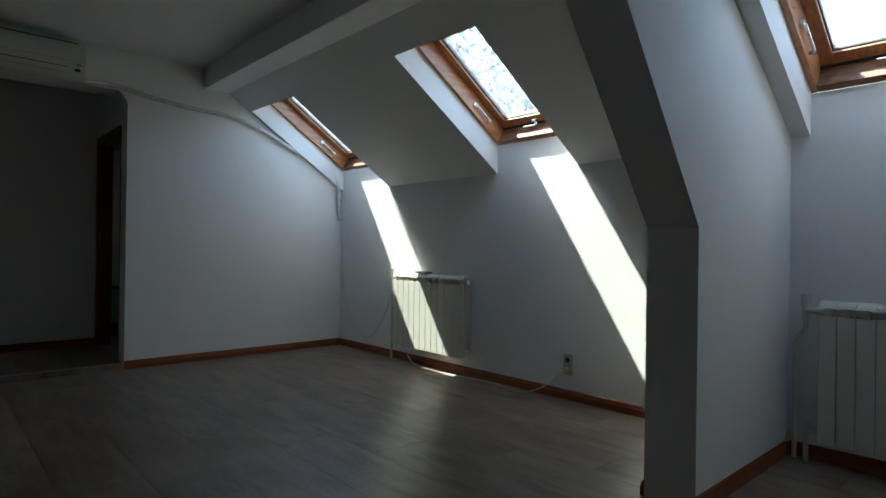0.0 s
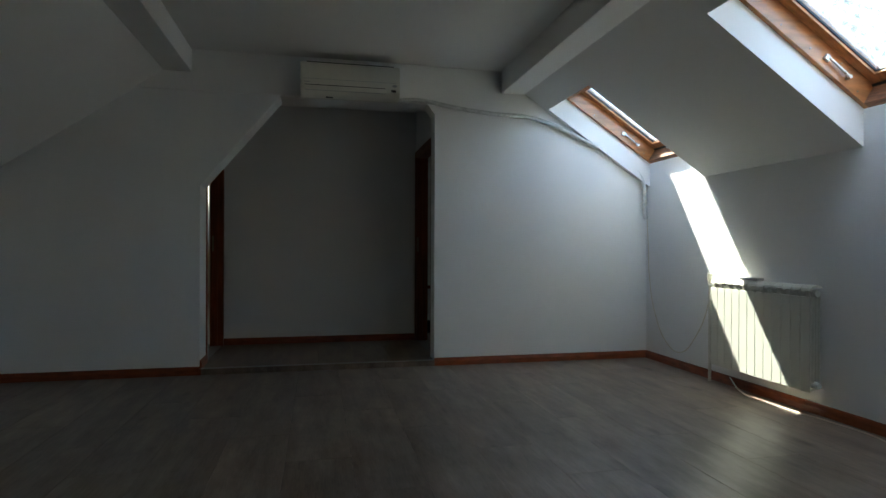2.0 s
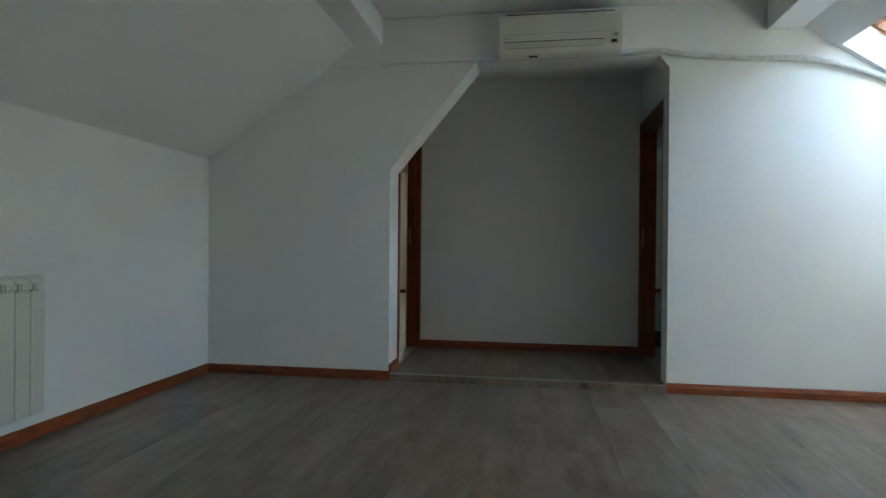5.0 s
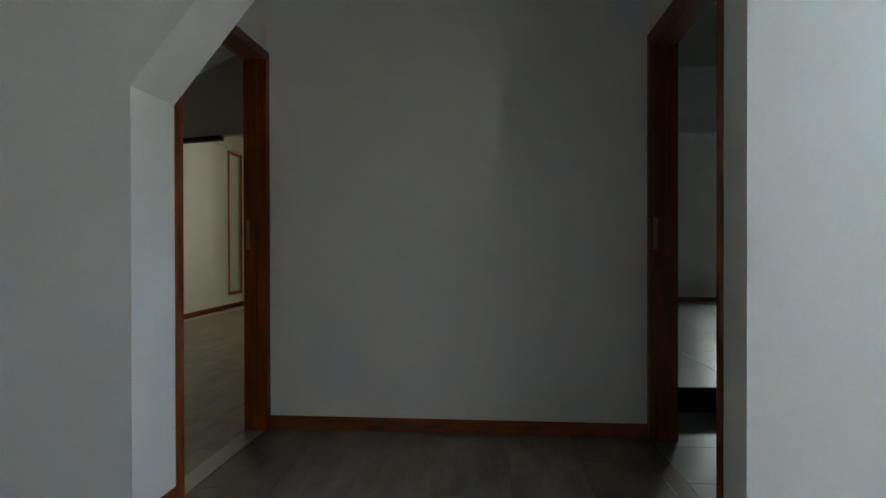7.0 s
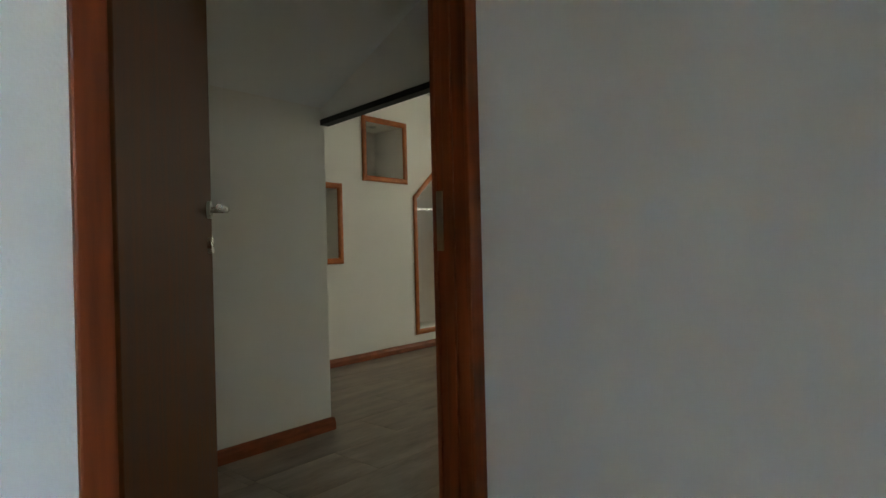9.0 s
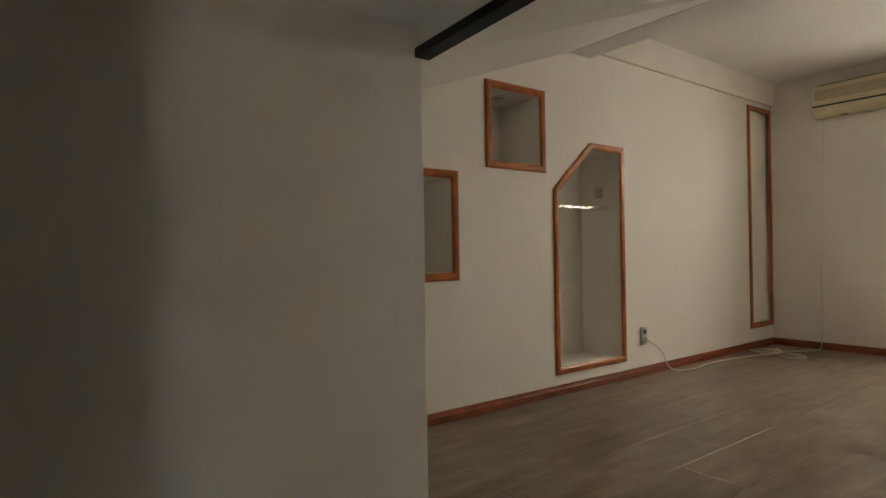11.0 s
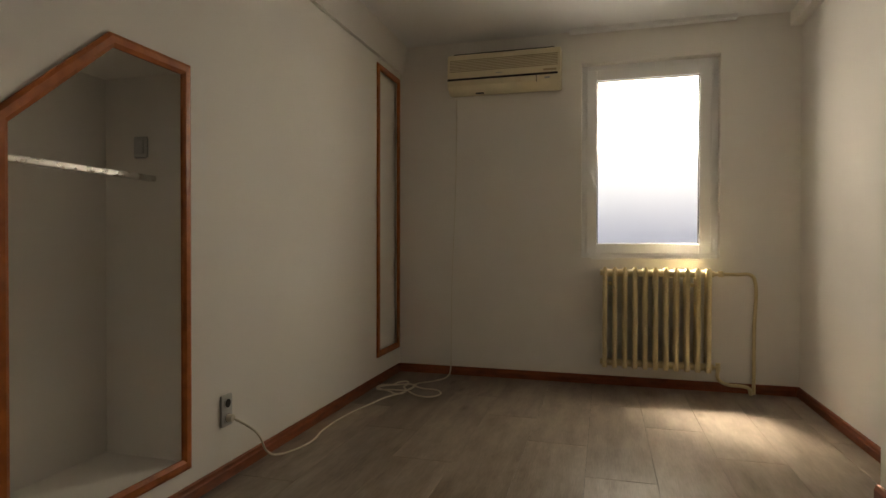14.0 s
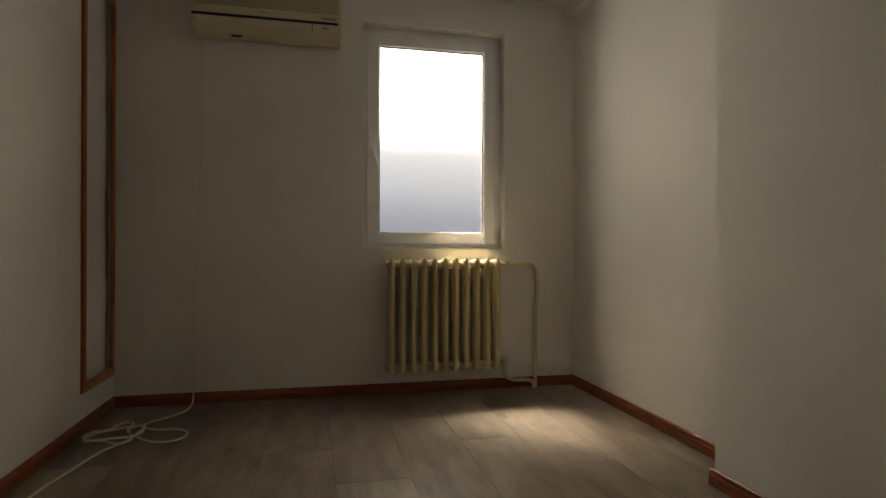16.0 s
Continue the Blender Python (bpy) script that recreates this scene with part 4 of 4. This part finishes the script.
air_con(Matrix.Translation((-3.325, -0.022, 2.352)), 0.835, 0.285, 0.18, PLASTIC, "ivory wall-mounted air conditioner over the hall opening", False)
air_con(Matrix.Translation((-6.64, WY, 2.385)), 0.905, 0.315, 0.18, PLASTIC_OLD, "yellowed wall-mounted air conditioner beside the window", True)


# ---- sockets ----
def socket(m, label, double=True, plug=False, body=SILVER):
    """Wall socket; local x across, -y off the wall, z up from its centre."""
    t = thing("wall_socket", m, label, "socket")
    h = 0.075 if double else 0.042
    bm = B()
    box(bm, -0.04, 0.04, -0.014, 0, -h, h, 0.008)
    part("plate", bm, body, t, smooth=True)
    for z in ((-0.034, 0.034) if double else (0.0,)):
        bm = B()
        rod(bm, (0, -0.0125, z), (0, -0.017, z), 0.026, seg=24)
        part("rim", bm, body, t)
        bm = B()
        rod(bm, (0, -0.016, z), (0, -0.0178, z), 0.020, seg=24)
        part("well", bm, GREY if not plug else DARK, t)
        bm = B()
        for sx in (-0.009, 0.009):
            rod(bm, (sx, -0.0175, z), (sx, -0.0186, z), 0.003, seg=8)
        part("contacts", bm, DARK, t)
    if plug:
        bm = B()
        rod(bm, (0, -0.016, -0.034), (0, -0.045, -0.034), 0.019, 0.016, seg=16)
        part("plug", bm, CORD, t, "cream plug", smooth=True)
    return t


E90 = Matrix.Rotation(radians(-90), 4, "Z")
socket(Matrix.Translation((-0.0, -3.035, 0.25)) @ E90, "grey double wall socket with a plug in it", True, True)
W90 = Matrix.Rotation(radians(90), 4, "Z")
socket(Matrix.Translation((XW, -2.815, 0.47)) @ W90, "white double wall socket beside the radiator", True, body=PLASTIC)
socket(Matrix.Translation((WX, 5.14, 0.375)) @ W90, "silver double wall socket with a cream plug", True, True)

# ---- cables ----
cable("wrapped_pipe", [(-2.50, -0.03, 2.385), (-2.30, -0.03, 2.40), (-1.95, -0.03, 2.35), (-1.60, -0.03, 2.315), (-1.25, -0.028, 2.30), (-0.95, -0.03, 2.22), (-0.65, -0.03, 2.09), (-0.38, -0.03, 1.99), (-0.18, -0.03, 1.88), (-0.07, -0.035, 1.74), (-0.055, -0.04, 1.58), (-0.05, -0.04, 1.44), (-0.035, -0.045, 1.36)], 0.019, FOIL, "white wrapped refrigerant pipe running along the gable wall", "pipe")
cable("thin_pipe", [(-0.60, -0.012, 2.16), (-0.40, -0.012, 2.05), (-0.20, -0.012, 1.93), (-0.075, -0.014, 1.80), (-0.025, -0.02, 1.62), (-0.02, -0.02, 1.38)], 0.008, FOIL, "thin white cable beside the wrapped pipe", "cable")
cable("white_cord", [(-0.03, -0.05, 1.38), (-0.012, -0.05, 1.1), (-0.012, -0.07, 0.8), (-0.012, -0.17, 0.45), (-0.012, -0.36, 0.20), (-0.012, -0.56, 0.145), (-0.012, -0.78, 0.32), (-0.03, -0.98, 0.66), (-0.09, -1.07, 0.83)], 0.004, CORD, "thin white cord hanging in a loop on the wall", "cord")
cable("floor_cord", [(-0.13, -1.35, 0.10), (-0.16, -1.5, 0.03), (-0.13, -1.8, 0.006), (-0.09, -2.1, 0.006), (-0.075, -2.45, 0.006), (-0.12, -2.7, 0.008), (-0.10, -2.87, 0.07), (-0.06, -2.99, 0.19), (-0.045, -3.035, 0.216)], 0.0045, CORD, "thin white cord lying along the skirting board", "cord")
coil = [(-7.07, 5.14, 0.34), (-7, 5.2, 0.27), (-7.02, 5.34, 0.12), (-7.03, 5.46, 0.062), (-6.97, 5.68, 0.056), (-7, 5.89, 0.056), (-7, 6.14, 0.056), (-6.95, 6.46, 0.056), (-6.9, 6.69, 0.056), (-6.83, 6.82, 0.06)]
for k in range(22):
    a = k * 0.62 + 0.2
    r = 0.12 + 0.035 * math.sin(k * 1.7)
    coil.append((-6.92 + r * math.cos(a) * 0.85 + 0.02 * math.sin(k), 6.92 + r * math.sin(a) * 1.25, 0.058 + 0.0011 * k))
coil += [(-6.78, 6.82, 0.07), (-6.64, 6.76, 0.057), (-6.56, 6.84, 0.056), (-6.6, 6.96, 0.056), (-6.74, 6.98, 0.06), (-6.82, 7.08, 0.058), (-6.7, 7.26, 0.056), (-6.65, 7.42, 0.058), (-6.65, 7.514, 0.09), (-6.648, 7.516, 0.16)]
cable("floor_cord", coil, 0.0055, CORD, "cream cord with a loose coil on the laminate floor", "cord")
cable("white_cord", [(-6.65, 7.532, 0.14), (-6.645, 7.535, 0.8), (-6.615, 7.535, 1.6), (-6.605, 7.535, 2.38)], 0.0025, CORD, "thin cord running up to the air conditioner", "cord")
b = B()
box(b, -0.095, -0.035, -1.58, -1.40, 0.842, 0.860, 0.004)
tagged(part("small_tray", b, GREY), "flat grey plastic tray lying on the radiator", "tray")
b = B()
for k in range(5):
    box(b, -0.05 + 0.008 * k, -0.045 + 0.009 * k, -4.462 - 0.002 * k, -4.442, 0.074 + 0.008 * k, 0.082 + 0.009 * k)
tagged(part("wire_end", b, CORD), "short bundle of loose wire ends at the skirting", "wire")

# ---- outside ----
# unseen slab, added only to block sun and open sky at the frosted windows
b = B()
prism(b, [(7.9, 3.25), (11.6, 3.25), (11.6, 3.4), (7.9, 3.4)], "x", -30.0, 30.0)
structure("eaves", b, ROOFTILE, "unseen roof slab added to keep sun and sky off the rear windows", "eaves")
b = B()
box(b, -150, 150, -150, 150, -7.2, -7.0)
structure("ground", b, GROUND, "bare yard ground far below", "ground")
def neighbour():
    t = thing("neighbour_house", Matrix.Translation((0, 0, 0)), "pale stuccoed neighbouring house with a grey roof", "house")
    bm = B()
    box(bm, 11, 19, -10, 6.5, -7.0, 4.0)
    part("wall", bm, STUCCO, t)
    bm = B()
    prism(bm, [(10.4, 3.9), (15, 6.6), (19.6, 3.9), (19.6, 4.1), (15, 6.85), (10.4, 4.15)], "y", -10.4, 6.9)
    roof = part("roof", bm, ROOFTILE, t)
    bm = B()
    box(bm, 13.6, 14.3, -3.0, -2.2, 5.4, 7.2, 0.02)
    part("chimney", bm, STUCCO, roof)
neighbour()
cable("overhead_cable", [(9.0, -16, 4.9), (9.0, -6, 4.45), (9.0, 2, 4.5), (9.0, 12, 5.2)], 0.015, RUBBER, "dark overhead cable outside", "cable")
def tree(x, y, base, h, seed):
    rnd = random.Random(seed)
    t = thing("tree", Matrix.Translation((x, y, base)), "tall tree with a pale uneven crown", "tree")
    bm = B()
    rod(bm, (0, 0, 0), (0.1, 0.1, h * 0.6), 0.28, 0.14, 10)
    ends = []
    for k in range(9):
        a = k * 2.4
        z0 = h * (0.4 + 0.025 * k)
        e = (math.cos(a) * h * 0.17, math.sin(a) * h * 0.17, z0 + h * (0.18 + 0.12 * rnd.random()))
        rod(bm, (0.06, 0.06, z0), e, 0.08, 0.03, 6)
        ends.append(e)
    part("trunk", bm, BARK, t)
    verts, faces = [], []
    for k in range(5200):
        c = Vector(rnd.choice(ends)) + Vector((rnd.gauss(0, 0.75), rnd.gauss(0, 0.75), rnd.gauss(0.2, 0.75)))
        q = Euler((rnd.random() * 6, rnd.random() * 6, rnd.random() * 6)).to_matrix()
        s = 0.09 + 0.07 * rnd.random()
        i = len(verts)
        verts += [tuple(c + q @ Vector(p) * s) for p in ((-1, 0, 0), (0, -0.55, 0.12), (1, 0, 0), (0, 0.55, 0.12))]
        faces.append((i, i + 1, i + 2, i + 3))
    me = bpy.data.meshes.new("crown")
    me.from_pydata(verts, [], faces)
    me.materials.append(FOLIAGE)
    new("crown", me).parent = t
tree(8.2, 4.9, -7.0, 16.0, 3)
tree(9.5, 9.0, -7.0, 14.5, 8)

# ---- floors, laid last ----
def board_mesh(w, l, th=0.008):
    bm = B()
    box(bm, 0, w, 0, l, -th, 0)
    top = [e for e in bm.edges if all(v.co.z > -0.001 for v in e.verts)]
    bmesh.ops.bevel(bm, geom=top, offset=0.0008, segments=1, affect="EDGES")
    me = bpy.data.meshes.new("plank")
    bm.to_mesh(me)
    bm.free()
    me.materials.append(FLOOR)
    return me


MESHES = {}
def plank_floor(name, x0, x1, y0, y1, z, label, pw=0.327, pl=1.29, shift=0.43, x_from=None):
    bm = B()
    box(bm, x0, x1, y0, y1, z - 0.12, z - 0.0035)
    fl = structure(name, bm, SUBFLOOR, label, "floor")
    x, i = (x0 if x_from is None else x_from), 0
    while x < x1 - 0.002:
        xa, xb = max(x, x0), min(x + pw, x1)
        y = y0 - (i * shift) % pl
        while y < y1 - 0.002:
            ya, yb = max(y, y0), min(y + pl, y1)
            if xb - xa > 0.01 and yb - ya > 0.01:
                key = (round(xb - xa - 0.0014, 4), round(yb - ya - 0.0014, 4))
                if key not in MESHES:
                    MESHES[key] = board_mesh(*key)
                o = new("plank", MESHES[key])
                o.parent = fl
                o.location = (xa + 0.0007, ya + 0.0007, z)
            y += pl
        x += pw
        i += 1
    return fl


plank_floor("floor", XW, 0.0, YN, -0.002, 0.0, "grey-brown wood-look laminate floor of the attic room")
plank_floor("floor_hall", -5.79, -2.11, 0.0, 1.33, STEPZ, "grey-brown laminate floor of the hall, one low step up")
plank_floor("floor_bedroom", WX, WE, 1.33, WY, STEPZ, "grey-brown wood-look laminate floor of the bedroom")
b = B()
box(b, -4.145, -2.14, -0.010, -0.0025, 0.0, STEPZ - 0.001)
structure("step_riser", b, FLOOR, "laminate riser of the low hall step", "step")
b = B()
box(b, -4.145, -2.14, -0.014, 0.022, STEPZ + 0.0005, STEPZ + 0.005, 0.002)
structure("step_edge_strip", b, STEP, "grey metal edging strip on the hall step", "trim")
b = B()
box(b, -4.25, -4.15, 0.314, 1.163, STEPZ + 0.0005, STEPZ + 0.004, 0.0015)
structure("threshold_strip", b, STEP, "thin threshold strip under the bedroom door", "trim")


def tile_floor(name, x0, x1, y0, y1, z, size, label):
    bm = B()
    box(bm, x0, x1, y0, y1, z - 0.1, z - 0.003)
    fl = structure(name, bm, GROUT, label, "floor")
    me = None
    x = x0
    while x < x1 - 0.05:
        y = y0
        while y < y1 - 0.05:
            sx, sy = min(size, x1 - x) - 0.004, min(size, y1 - y) - 0.004
            key = ("t", round(sx, 3), round(sy, 3))
            if key not in MESHES:
                q = B()
                box(q, 0, sx, 0, sy, -0.006, 0, 0.001)
                me = bpy.data.meshes.new("tile")
                q.to_mesh(me)
                q.free()
                me.materials.append(TILE)
                MESHES[key] = me
            o = new("tile", MESHES[key])
            o.parent = fl
            o.location = (x + 0.002, y + 0.002, z)
            y += size
        x += size
    return fl


tile_floor("floor_entry", -2.11, 2.3, 0.18, 1.70, STEPZ, 0.45, "grey tiled floor behind the hall door")
tile_floor("floor_living", -2.03, 2.3, 1.70, LY + 0.12, LZ, 0.6, "grey tiled floor of the living room, one step up")
b = B()
box(b, -2.03, 2.3, 1.69, 1.70, STEPZ, LZ - 0.004)
structure("step_living", b, DARK, "dark riser of the step to the living room", "step")
